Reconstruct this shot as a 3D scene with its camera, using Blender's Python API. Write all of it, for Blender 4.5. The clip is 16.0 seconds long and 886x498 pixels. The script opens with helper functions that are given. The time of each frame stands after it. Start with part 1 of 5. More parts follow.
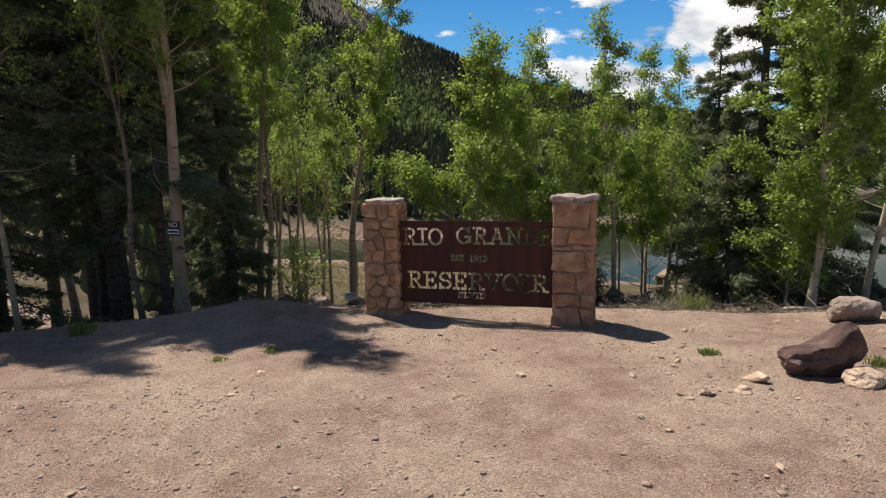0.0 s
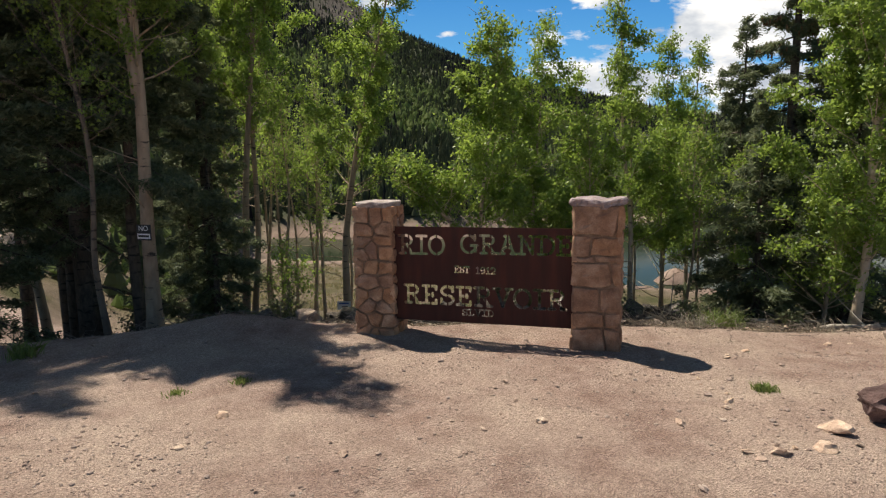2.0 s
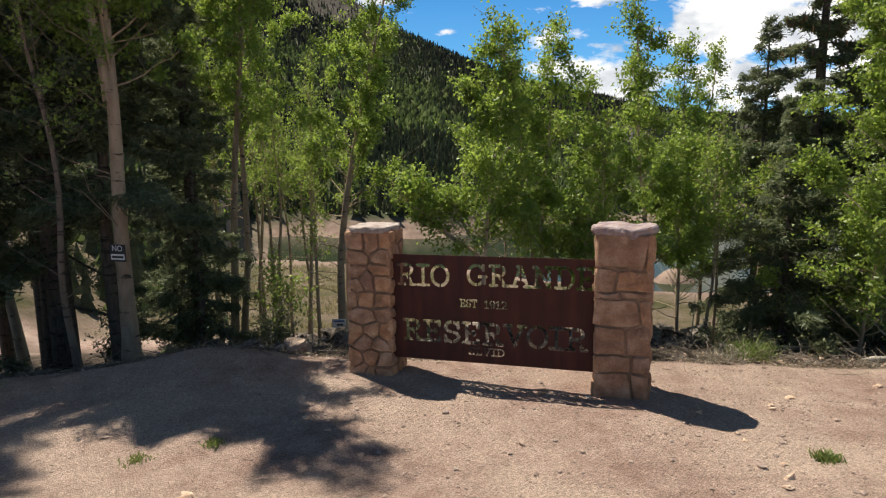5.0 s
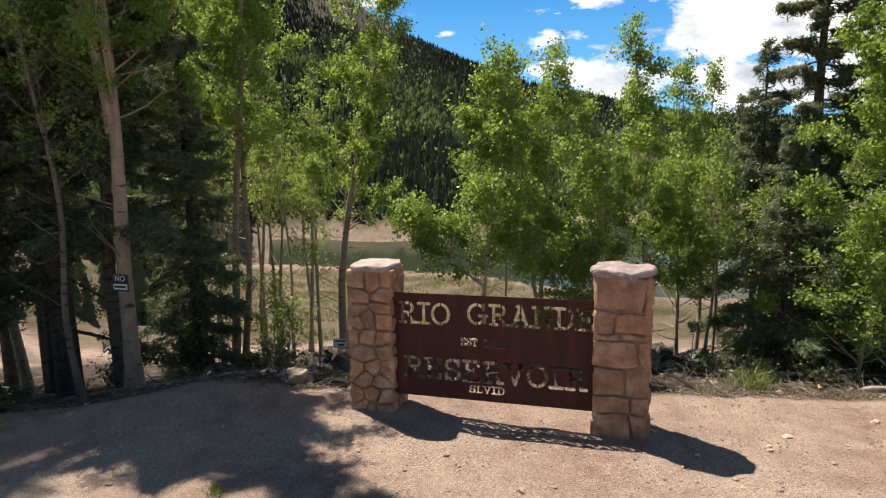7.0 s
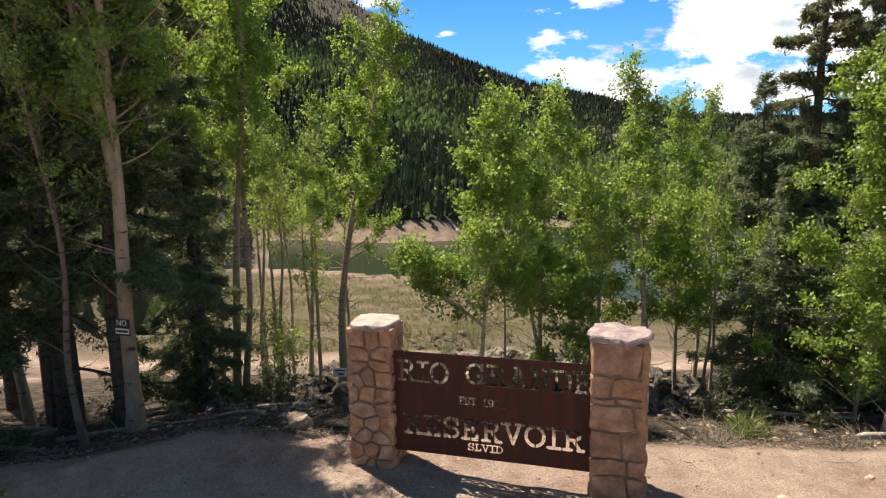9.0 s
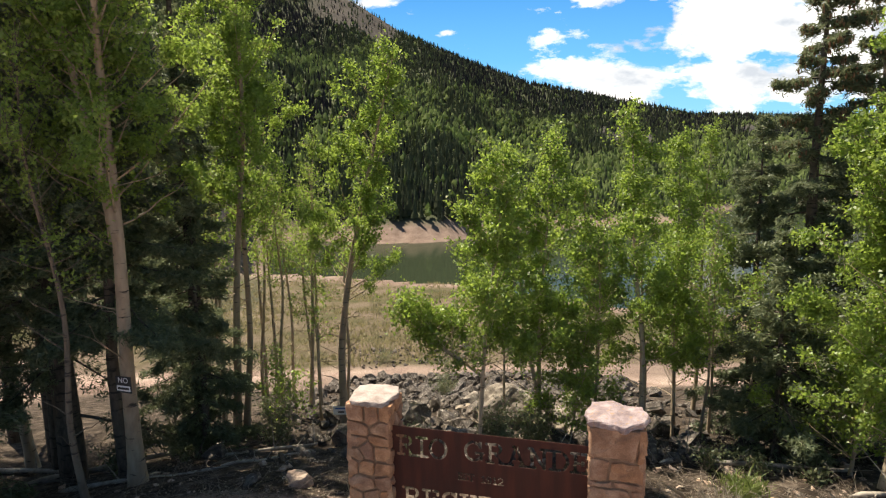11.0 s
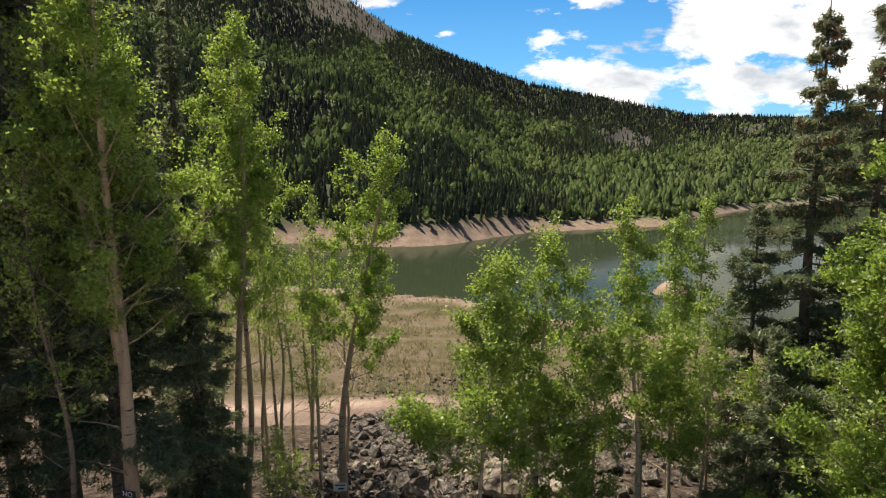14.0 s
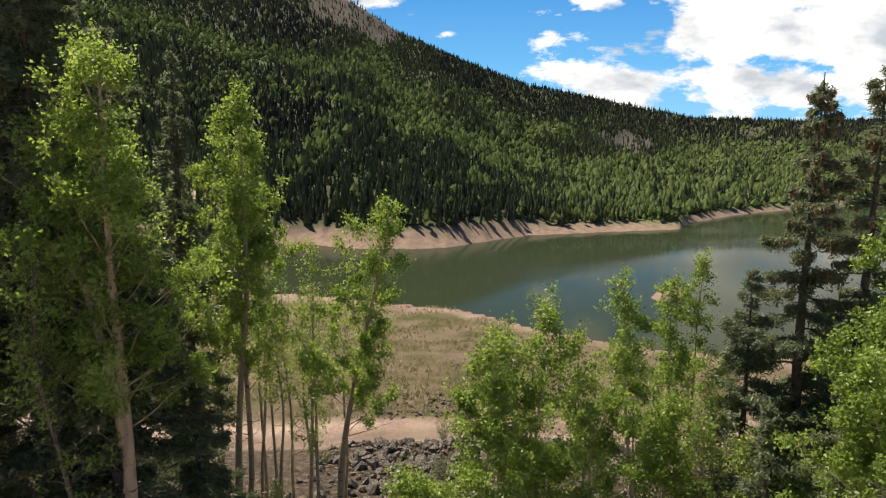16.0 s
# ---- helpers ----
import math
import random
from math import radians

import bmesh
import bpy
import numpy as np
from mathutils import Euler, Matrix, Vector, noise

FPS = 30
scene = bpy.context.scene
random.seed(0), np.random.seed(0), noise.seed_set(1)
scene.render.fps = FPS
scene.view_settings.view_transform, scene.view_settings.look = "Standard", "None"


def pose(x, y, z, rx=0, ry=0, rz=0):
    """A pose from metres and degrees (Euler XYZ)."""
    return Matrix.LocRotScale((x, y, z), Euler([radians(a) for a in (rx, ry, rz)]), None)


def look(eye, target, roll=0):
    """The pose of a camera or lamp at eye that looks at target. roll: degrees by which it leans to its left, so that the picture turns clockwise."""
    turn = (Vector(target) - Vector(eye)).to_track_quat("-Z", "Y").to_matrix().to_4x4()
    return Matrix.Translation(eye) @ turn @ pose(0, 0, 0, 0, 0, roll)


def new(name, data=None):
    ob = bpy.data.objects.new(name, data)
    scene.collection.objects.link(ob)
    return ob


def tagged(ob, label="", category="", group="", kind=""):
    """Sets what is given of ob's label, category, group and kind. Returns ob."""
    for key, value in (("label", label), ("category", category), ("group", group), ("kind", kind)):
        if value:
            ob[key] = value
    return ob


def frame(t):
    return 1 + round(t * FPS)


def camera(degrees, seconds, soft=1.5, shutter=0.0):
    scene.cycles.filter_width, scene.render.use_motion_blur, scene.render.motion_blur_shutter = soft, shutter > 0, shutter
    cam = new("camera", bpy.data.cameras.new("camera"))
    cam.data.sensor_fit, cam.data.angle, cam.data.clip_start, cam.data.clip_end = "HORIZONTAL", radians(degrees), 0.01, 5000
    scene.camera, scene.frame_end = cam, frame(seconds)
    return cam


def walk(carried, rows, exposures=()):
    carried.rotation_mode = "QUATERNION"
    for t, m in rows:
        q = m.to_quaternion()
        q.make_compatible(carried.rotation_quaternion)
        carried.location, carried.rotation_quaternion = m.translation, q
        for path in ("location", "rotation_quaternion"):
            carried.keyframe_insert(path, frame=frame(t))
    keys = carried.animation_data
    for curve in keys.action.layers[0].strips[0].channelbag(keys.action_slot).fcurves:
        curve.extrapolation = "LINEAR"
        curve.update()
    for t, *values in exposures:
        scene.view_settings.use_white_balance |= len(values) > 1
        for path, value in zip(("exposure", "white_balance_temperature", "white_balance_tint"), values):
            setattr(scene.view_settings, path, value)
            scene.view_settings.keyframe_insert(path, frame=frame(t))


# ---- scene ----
cam = camera(74.0, 16.0, 1.2)
PATH = [
    (0, (0.026, -0.294, 2.036), (0.029, 1.686, 1.756), -1.2),
    (0.5, (0.014, -0.033, 2.031), (0.015, 1.947, 1.749), -1.1),
    (1, (0.006, 0.241, 2.015), (0.008, 2.222, 1.738), -0.9),
    (1.5, (0.001, 0.53, 2.019), (0.004, 2.511, 1.738), -1.0),
    (2, (0.002, 0.826, 2.001), (0.006, 2.806, 1.723), -0.9),
    (2.5, (-0.019, 1.095, 1.979), (-0.011, 3.075, 1.701), -0.9),
    (3, (-0.045, 1.351, 1.959), (-0.035, 3.331, 1.68), -0.8),
    (3.5, (-0.051, 1.577, 1.973), (-0.043, 3.557, 1.692), -0.9),
    (4, (-0.05, 1.692, 2.03), (-0.04, 3.672, 1.75), -0.9),
    (4.2, (-0.06, 1.71, 2.073), (-0.05, 3.69, 1.788), -0.7),
    (6.5, (-0.05, 1.695, 2.562), (-0.042, 3.675, 2.282), -1.0),
    (7, (-0.051, 1.708, 2.672), (-0.043, 3.688, 2.393), -0.9),
    (7.5, (-0.048, 1.723, 2.806), (-0.039, 3.703, 2.526), -0.9),
    (8, (-0.047, 1.735, 2.972), (-0.037, 3.716, 2.694), -0.8),
    (8.2, (-0.045, 1.739, 3.028), (-0.035, 3.72, 2.754), -0.9),
    (10.3, (0.0, 1.72, 3.95), (0.006, 3.699, 3.659), -0.9),
    (10.5, (0.0, 1.773, 4.015), (0.008, 3.753, 3.73), -0.9),
    (11, (0.012, 1.803, 4.248), (0.018, 3.783, 3.966), -1.0),
    (11.5, (0.0, 1.823, 4.498), (0.007, 3.803, 4.216), -0.9),
    (12, (0.023, 1.825, 4.8), (0.029, 3.805, 4.519), -1.0),
    (12.5, (0.038, 1.828, 5.127), (0.045, 3.808, 4.846), -0.9),
    (13, (0.045, 1.863, 5.403), (0.053, 3.843, 5.121), -0.8),
    (13.5, (0.046, 1.882, 5.725), (0.055, 3.862, 5.444), -0.7),
    (14, (0.024, 1.885, 6.076), (0.035, 3.865, 5.795), -0.8),
    (14.5, (0.015, 1.905, 6.474), (0.026, 3.885, 6.192), -0.7),
    (15, (0.017, 1.926, 6.842), (0.029, 3.906, 6.562), -0.7),
    (15.5, (0.031, 1.896, 7.179), (0.043, 3.876, 6.897), -0.5),
    (16, (0.059, 1.873, 7.426), (0.071, 3.853, 7.146), -0.4),
]
walk(cam, [(t, look(eye, target, roll)) for t, eye, target, roll in PATH],
     exposures=[(0, 0.35, 7150, 10), (4, 0.46, 7200, 10), (7, 0.74, 7300, 10), (11, 0.93, 7600, 10), (16, 0.68, 7600, 10)])

# ---- light ----
SUN_TO = Vector((-0.352, 0.368, 0.862)).normalized()
world = bpy.data.worlds.new("world")
scene.world = world
world.use_nodes = True
wn, wl = world.node_tree.nodes, world.node_tree.links
sky = wn.new("ShaderNodeTexSky")
sky.sky_type = "NISHITA"
sky.sun_disc = False
sky.sun_elevation = math.asin(SUN_TO.z)
sky.sun_rotation = math.atan2(SUN_TO.x, SUN_TO.y)
sky.altitude, sky.air_density, sky.dust_density, sky.ozone_density = 2900, 0.85, 0.0, 6.0
deep = wn.new("ShaderNodeMix")
deep.data_type, deep.blend_type = "RGBA", "MULTIPLY"
deep.inputs[0].default_value, deep.inputs[7].default_value = 1.0, (1.05, 1.0, 0.83, 1)
wl.new(sky.outputs[0], deep.inputs[6])
wl.new(deep.outputs[2], wn["Background"].inputs["Color"])
wn["Background"].inputs["Strength"].default_value = 0.094
sun = new("sun", bpy.data.lights.new("sun", "SUN"))
sun.data.energy, sun.data.angle, sun.data.color = 5.0, radians(0.53), (1.0, 0.94, 0.84)
sun.matrix_world = look(SUN_TO * 50, (0, 0, 0))
scene.view_settings.exposure = 0.0

# ---- numbers shared by the place ----
WATER = -40.0


def lattice(ix, iy, seed):
    h = (ix.astype(np.int64) * 374761393 + iy.astype(np.int64) * 668265263 + seed * 974634541) & 0x7FFFFFFF
    h = ((h ^ (h >> 13)) * 1274126177) & 0x7FFFFFFF
    return ((h ^ (h >> 16)) & 0xFFFF) / 65535.0


def vnoise(x, y, seed=0):
    """Smooth noise from 0 to 1 on arrays."""
    ix, iy = np.floor(x), np.floor(y)
    fx, fy = x - ix, y - iy
    fx, fy = fx * fx * (3 - 2 * fx), fy * fy * (3 - 2 * fy)
    a, b = lattice(ix, iy, seed), lattice(ix + 1, iy, seed)
    c, d = lattice(ix, iy + 1, seed), lattice(ix + 1, iy + 1, seed)
    return (a * (1 - fx) + b * fx) * (1 - fy) + (c * (1 - fx) + d * fx) * fy


def fbm(x, y, seed=0, octaves=4):
    out, amp, tot = 0, 1.0, 0
    for k in range(octaves):
        out = out + amp * vnoise(x * 2 ** k + 17.3 * k, y * 2 ** k - 9.1 * k, seed + k)
        tot += amp
        amp *= 0.5
    return out / tot


def smooth(a, b, x):
    t = np.clip((x - a) / (b - a), 0, 1)
    return t * t * (3 - 2 * t)


def shore_distance(s):
    return np.interp(s, [-0.9, -0.45, -0.21, -0.133, -0.05, 0.012, 0.08, 0.157, 0.27, 0.35, 0.41, 0.423, 0.465, 0.537, 0.60, 0.75, 1.0],
                     [300, 345, 366, 344, 337, 345, 369, 402, 414, 422, 431, 470, 510, 566, 604, 720, 900])


def shore_line(x, y, s):
    """Distance of the far waterline, with small coves."""
    return shore_distance(s) + (fbm(x * 0.03, y * 0.006, 31) - 0.5) * 22


def ridge_slope(s):
    return np.interp(s, [-1.0, -0.52, -0.30, -0.14, -0.06, 0.023, 0.144, 0.304, 0.428, 0.608, 0.9], [0.46, 0.40, 0.335, 0.272, 0.219, 0.183, 0.137, 0.104, 0.080, 0.0746, 0.078])


RIDGE = 1400.0


def ground_height(x, y):
    """Height of the land at arrays x, y."""
    x, y = np.asarray(x, float), np.asarray(y, float)
    near = np.interp(y, [-4500, -300, -30, 0, 4.8, 6.2, 8.7, 9.6, 11.0, 13.0, 15.0, 17.7, 19.0, 31.0, 34.5, 82.0, 4500],
                     [60, 12, 0.6, 0.0, -0.04, -0.14, -0.19, -0.42, -0.68, -1.35, -1.95, -2.5, -3.1, -7.15, -7.4, -12.0, -12.0])
    near = near + smooth(5.0, 9.0, x) * smooth(9.5, 14.0, y) * -0.35 * smooth(40, 20, y)
    near = near + 0.21 * np.exp(-(((x + 3.05) / 0.95) ** 2 + ((y - 9.1) / 0.7) ** 2))
    near = near - 0.20 * smooth(1.8, 5.5, x) * smooth(6.0, 8.6, y) * smooth(14, 10, y)
    near = near - smooth(-3.6, -7.5, x) * smooth(7.0, 10.5, y) * 0.5 * smooth(30, 14, y)
    near = near + 0.6 * np.exp(-((y - 27.6) / 1.7) ** 2) * smooth(-7, -3, x) * smooth(11, 7, x)
    rough = (fbm(x * 0.45, y * 0.45, 3) - 0.5) * 0.16 * smooth(4.0, 10.0, y) + (fbm(x * 2.1, y * 2.1, 5) - 0.5) * 0.05
    near = near + rough + (fbm(x * 0.06, y * 0.06, 9) - 0.5) * 1.6 * smooth(26, 50, y)
    # bench edge over the reservoir
    edge = np.interp(x, [-60, -21, -7, 0, 6, 15, 35, 80], [100, 90, 84, 80, 72, 58, 46, 40])
    bank = -12.2 + (82 - edge) * 0.09 - (y - edge) * 0.55
    low = np.where(y > edge, np.maximum(bank + (fbm(x * 0.08, y * 0.08, 21) - 0.5) * 2.0, WATER - 14), 1e3)
    low = low + 19.0 * np.exp(-(((x - 83) / 15) ** 2 + ((y - 206) / 9) ** 2)) * (y > edge)
    h = np.minimum(near, low)
    # far side
    yy = np.maximum(y, 1.0)
    s = np.clip(x / yy, -1.0, 1.0)
    ds = shore_line(x, y, s)
    e = ridge_slope(s)
    f = np.clip((y - ds) / (RIDGE - ds), -0.2, 1.0)
    top = e * RIDGE
    far = WATER + (top - WATER) * (0.55 * f + 0.45 * f * np.abs(f))
    bluff = smooth(0, 26, y - ds) * np.interp(s, [-0.3, -0.05, 0.13, 0.2, 0.35, 0.5], [6, 9, 8, 3, 3, 3]) * smooth(0.9, 0.25, np.clip(f, 0, 1))
    gully = (fbm(s * 9 + y * 0.0006, y * 0.0016, 41, 5) - 0.5) * 110 * smooth(0.02, 0.35, f) * smooth(1.0, 0.62, f)
    far = far + bluff + gully
    far = np.where(y > RIDGE, top - (y - RIDGE) * 0.25, far)
    far = np.where(y < ds, WATER - np.minimum((ds - y) * 0.3, 12), far)
    # left bank that joins both
    side = -0.28 * y - 4.0 - x
    left = WATER + np.clip(side, -40, 90) * 0.45 + (fbm(x * 0.03, y * 0.03, 51) - 0.5) * 9 * smooth(0, 40, side)
    left = np.minimum(left, -7.0 + (fbm(x * 0.02, y * 0.02, 55) - 0.5) * 5)
    left = np.where(y > 60, left, -1e3)
    rise = np.clip(-0.30 * y - 8.0 - x, 0, 90)
    hill = -8.5 + 0.42 * rise + (fbm(x * 0.05, y * 0.05, 57) - 0.5) * 5 * smooth(0, 12, rise)
    hill = np.minimum(hill, 2.0 + (fbm(x * 0.03, y * 0.03, 58) - 0.5) * 6)
    h = np.where((y > 17) & (rise > 0), np.maximum(h, h + (hill - h) * smooth(17, 30, y) * smooth(0, 7, rise)), h)
    h = np.where(y > 34, np.maximum(np.maximum(h, far * (y > 150) + -1e3 * (y <= 150)), left), h)
    return h


def scree(x, y, s, f):
    """Strength of the loose rock on the far hillside."""
    a = np.exp(-((s - 0.31 - 0.16 * (0.57 - f)) / 0.07) ** 2 - ((f - 0.57) / 0.17) ** 2)
    b = np.exp(-((s - 0.53) / 0.035) ** 2 - ((f - 0.80) / 0.07) ** 2)
    return np.maximum(a, b) * (0.35 + 1.1 * fbm(x * 0.02, y * 0.012, 71))


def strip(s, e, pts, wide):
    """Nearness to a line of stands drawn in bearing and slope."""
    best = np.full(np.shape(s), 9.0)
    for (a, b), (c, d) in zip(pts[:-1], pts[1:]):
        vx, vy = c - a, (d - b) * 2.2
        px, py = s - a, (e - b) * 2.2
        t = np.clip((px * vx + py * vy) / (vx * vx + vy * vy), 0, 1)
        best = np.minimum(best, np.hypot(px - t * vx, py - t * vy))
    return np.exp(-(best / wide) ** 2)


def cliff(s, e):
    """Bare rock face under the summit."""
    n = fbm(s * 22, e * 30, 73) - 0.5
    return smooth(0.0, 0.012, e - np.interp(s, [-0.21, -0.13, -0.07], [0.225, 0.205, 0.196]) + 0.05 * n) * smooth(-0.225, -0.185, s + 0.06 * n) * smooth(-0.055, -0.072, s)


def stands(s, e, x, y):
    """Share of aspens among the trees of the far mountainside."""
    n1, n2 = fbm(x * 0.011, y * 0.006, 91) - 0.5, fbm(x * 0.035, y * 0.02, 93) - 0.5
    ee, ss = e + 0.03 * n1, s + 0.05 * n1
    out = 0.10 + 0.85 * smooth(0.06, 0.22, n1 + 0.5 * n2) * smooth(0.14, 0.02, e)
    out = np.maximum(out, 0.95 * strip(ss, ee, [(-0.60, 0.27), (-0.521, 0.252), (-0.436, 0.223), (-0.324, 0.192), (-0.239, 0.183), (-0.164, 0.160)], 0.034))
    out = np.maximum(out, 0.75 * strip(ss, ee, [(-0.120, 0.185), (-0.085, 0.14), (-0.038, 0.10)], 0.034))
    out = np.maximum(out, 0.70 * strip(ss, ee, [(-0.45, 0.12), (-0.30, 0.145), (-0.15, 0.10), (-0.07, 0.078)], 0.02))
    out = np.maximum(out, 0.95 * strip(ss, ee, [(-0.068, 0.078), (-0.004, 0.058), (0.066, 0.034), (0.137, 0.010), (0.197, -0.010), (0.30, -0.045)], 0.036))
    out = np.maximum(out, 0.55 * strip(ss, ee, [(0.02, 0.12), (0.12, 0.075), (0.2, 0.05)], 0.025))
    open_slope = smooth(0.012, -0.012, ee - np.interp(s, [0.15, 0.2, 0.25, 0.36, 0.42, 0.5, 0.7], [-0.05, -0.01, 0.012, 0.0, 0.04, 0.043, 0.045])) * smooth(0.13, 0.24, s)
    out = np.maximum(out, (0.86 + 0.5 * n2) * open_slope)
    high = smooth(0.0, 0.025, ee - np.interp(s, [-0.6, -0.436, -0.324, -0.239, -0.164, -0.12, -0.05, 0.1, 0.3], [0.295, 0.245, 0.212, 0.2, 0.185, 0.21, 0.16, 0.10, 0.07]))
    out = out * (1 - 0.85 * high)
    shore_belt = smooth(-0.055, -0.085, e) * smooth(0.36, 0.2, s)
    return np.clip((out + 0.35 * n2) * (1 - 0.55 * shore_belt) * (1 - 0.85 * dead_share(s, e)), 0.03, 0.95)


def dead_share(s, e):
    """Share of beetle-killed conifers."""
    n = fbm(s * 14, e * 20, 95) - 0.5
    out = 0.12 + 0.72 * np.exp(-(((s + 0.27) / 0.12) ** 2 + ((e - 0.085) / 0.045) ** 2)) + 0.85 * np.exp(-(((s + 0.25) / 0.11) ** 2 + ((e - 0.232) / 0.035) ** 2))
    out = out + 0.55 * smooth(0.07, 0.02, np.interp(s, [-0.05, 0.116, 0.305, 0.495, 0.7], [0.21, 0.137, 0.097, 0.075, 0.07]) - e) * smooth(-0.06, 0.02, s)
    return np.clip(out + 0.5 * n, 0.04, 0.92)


def ground_z(x, y):
    return float(ground_height(np.array([x]), np.array([y]))[0])


# ---- materials ----
def material(name):
    m = bpy.data.materials.new(name)
    m.use_nodes = True
    n, l = m.node_tree.nodes, m.node_tree.links
    return m, n, l, n["Principled BSDF"]


def noise_node(n, l, coord, scale, detail=4.0, rough=0.55):
    t = n.new("ShaderNodeTexNoise")
    t.inputs["Scale"].default_value = scale
    t.inputs["Detail"].default_value = detail
    t.inputs["Roughness"].default_value = rough
    l.new(coord, t.inputs["Vector"])
    return t.outputs["Fac"]


def ramp(n, l, fac, stops):
    r = n.new("ShaderNodeValToRGB")
    while len(r.color_ramp.elements) < len(stops):
        r.color_ramp.elements.new(0.5)
    for el, (p, c) in zip(r.color_ramp.elements, stops):
        el.position, el.color = p, (*c, 1)
    l.new(fac, r.inputs[0])
    return r.outputs[0]


def mixed(n, l, fac, a, b, mode="MIX"):
    m = n.new("ShaderNodeMix")
    m.data_type, m.blend_type = "RGBA", mode
    if isinstance(fac, float):
        m.inputs[0].default_value = fac
    else:
        l.new(fac, m.inputs[0])
    for s, v in ((6, a), (7, b)):
        if isinstance(v, tuple):
            m.inputs[s].default_value = (*v, 1)
        else:
            l.new(v, m.inputs[s])
    return m.outputs[2]


def bumped(n, l, bsdf, height, strength, distance):
    b = n.new("ShaderNodeBump")
    b.inputs["Strength"].default_value, b.inputs["Distance"].default_value = strength, distance
    l.new(height, b.inputs["Height"])
    l.new(b.outputs[0], bsdf.inputs["Normal"])


def position(n):
    return n.new("ShaderNodeNewGeometry").outputs["Position"]


def objectco(n):
    return n.new("ShaderNodeTexCoord").outputs["Object"]


def leaf_material(name, dark, light, yellow, glow=0.5):
    """Thin leaves that let light through."""
    m, n, l, b = material(name)
    n.remove(b)
    g = n.new("ShaderNodeNewGeometry")
    col = ramp(n, l, g.outputs["Random Per Island"], [(0.0, dark), (0.55, light), (1.0, yellow)])
    big = noise_node(n, l, g.outputs["Position"], 2.6, 3)
    col = mixed(n, l, ramp(n, l, big, [(0.35, (0, 0, 0)), (0.7, (0.45, 0.45, 0.45))]), col, dark)
    d, t, s, gl, a1 = (n.new("ShaderNodeBsdfDiffuse"), n.new("ShaderNodeBsdfTranslucent"), n.new("ShaderNodeMixShader"),
                       n.new("ShaderNodeBsdfGlossy"), n.new("ShaderNodeMixShader"))
    l.new(col, d.inputs[0])
    l.new(mixed(n, l, 0.55, col, tuple(min(0.9, v * 1.5) for v in yellow)), t.inputs[0])
    s.inputs[0].default_value = glow
    l.new(d.outputs[0], s.inputs[1])
    l.new(t.outputs[0], s.inputs[2])
    gl.inputs["Roughness"].default_value = 0.5
    gl.inputs["Color"].default_value = (0.7, 0.75, 0.7, 1)
    a1.inputs[0].default_value = 0.05
    l.new(s.outputs[0], a1.inputs[1])
    l.new(gl.outputs[0], a1.inputs[2])
    l.new(a1.outputs[0], n["Material Output"].inputs[0])
    return m


def bark_material(name, pale, dark, scars, scale=1.0, few=0.0):
    m, n, l, b = material(name)
    c = objectco(n)
    mp = n.new("ShaderNodeMapping")
    mp.inputs["Scale"].default_value = (5 * scale, 5 * scale, 1.6 * scale)
    l.new(c, mp.inputs[0])
    base = ramp(n, l, noise_node(n, l, mp.outputs[0], 2.0, 6), [(0.3, dark), (0.62, pale)])
    mp2 = n.new("ShaderNodeMapping")
    mp2.inputs["Scale"].default_value = (3, 3, 14)
    l.new(c, mp2.inputs[0])
    sc = noise_node(n, l, mp2.outputs[0], 1.2, 3)
    col = mixed(n, l, ramp(n, l, sc, [(0.57 + few, (0, 0, 0)), (0.64 + few, (1, 1, 1))]), base, scars)
    l.new(col, b.inputs["Base Color"])
    b.inputs["Roughness"].default_value = 0.85
    bumped(n, l, b, sc, 0.5, 0.01)
    return m


def rock_material(name, a, b_, c_, scale=1.0, lichen=None, hues=((0.34, 0.34, 0.38), (0.52, 0.49, 0.47), (0.66, 0.58, 0.50))):
    m, n, l, b = material(name)
    info = n.new("ShaderNodeObjectInfo")
    co = n.new("ShaderNodeVectorMath")
    l.new(position(n), co.inputs[0])
    l.new(info.outputs["Random"], co.inputs[1])
    big = noise_node(n, l, co.outputs[0], 2.2 * scale, 5)
    fine = noise_node(n, l, co.outputs[0], 24 * scale, 6, 0.65)
    g = n.new("ShaderNodeNewGeometry")
    col = ramp(n, l, big, [(0.28, a), (0.5, b_), (0.72, c_)])
    col = mixed(n, l, 0.55, col, ramp(n, l, fine, [(0.25, (0.25, 0.24, 0.23)), (0.7, (0.75, 0.73, 0.7))]), "OVERLAY")
    shade = ramp(n, l, info.outputs["Random"], [(k / (len(hues) - 1), c) for k, c in enumerate(hues)])
    col = mixed(n, l, 0.6, col, shade, "OVERLAY")
    shade2 = ramp(n, l, g.outputs["Random Per Island"], [(0, (0.34, 0.34, 0.36)), (1, (0.64, 0.60, 0.55))])
    col = mixed(n, l, 0.5, col, shade2, "OVERLAY")
    if lichen:
        col = mixed(n, l, ramp(n, l, noise_node(n, l, co.outputs[0], 6 * scale, 4), [(0.58, (0, 0, 0)), (0.66, (0.7, 0.7, 0.7))]), col, lichen)
    l.new(col, b.inputs["Base Color"])
    b.inputs["Roughness"].default_value = 0.9
    bumped(n, l, b, fine, 0.85, 0.032 / scale)
    return m


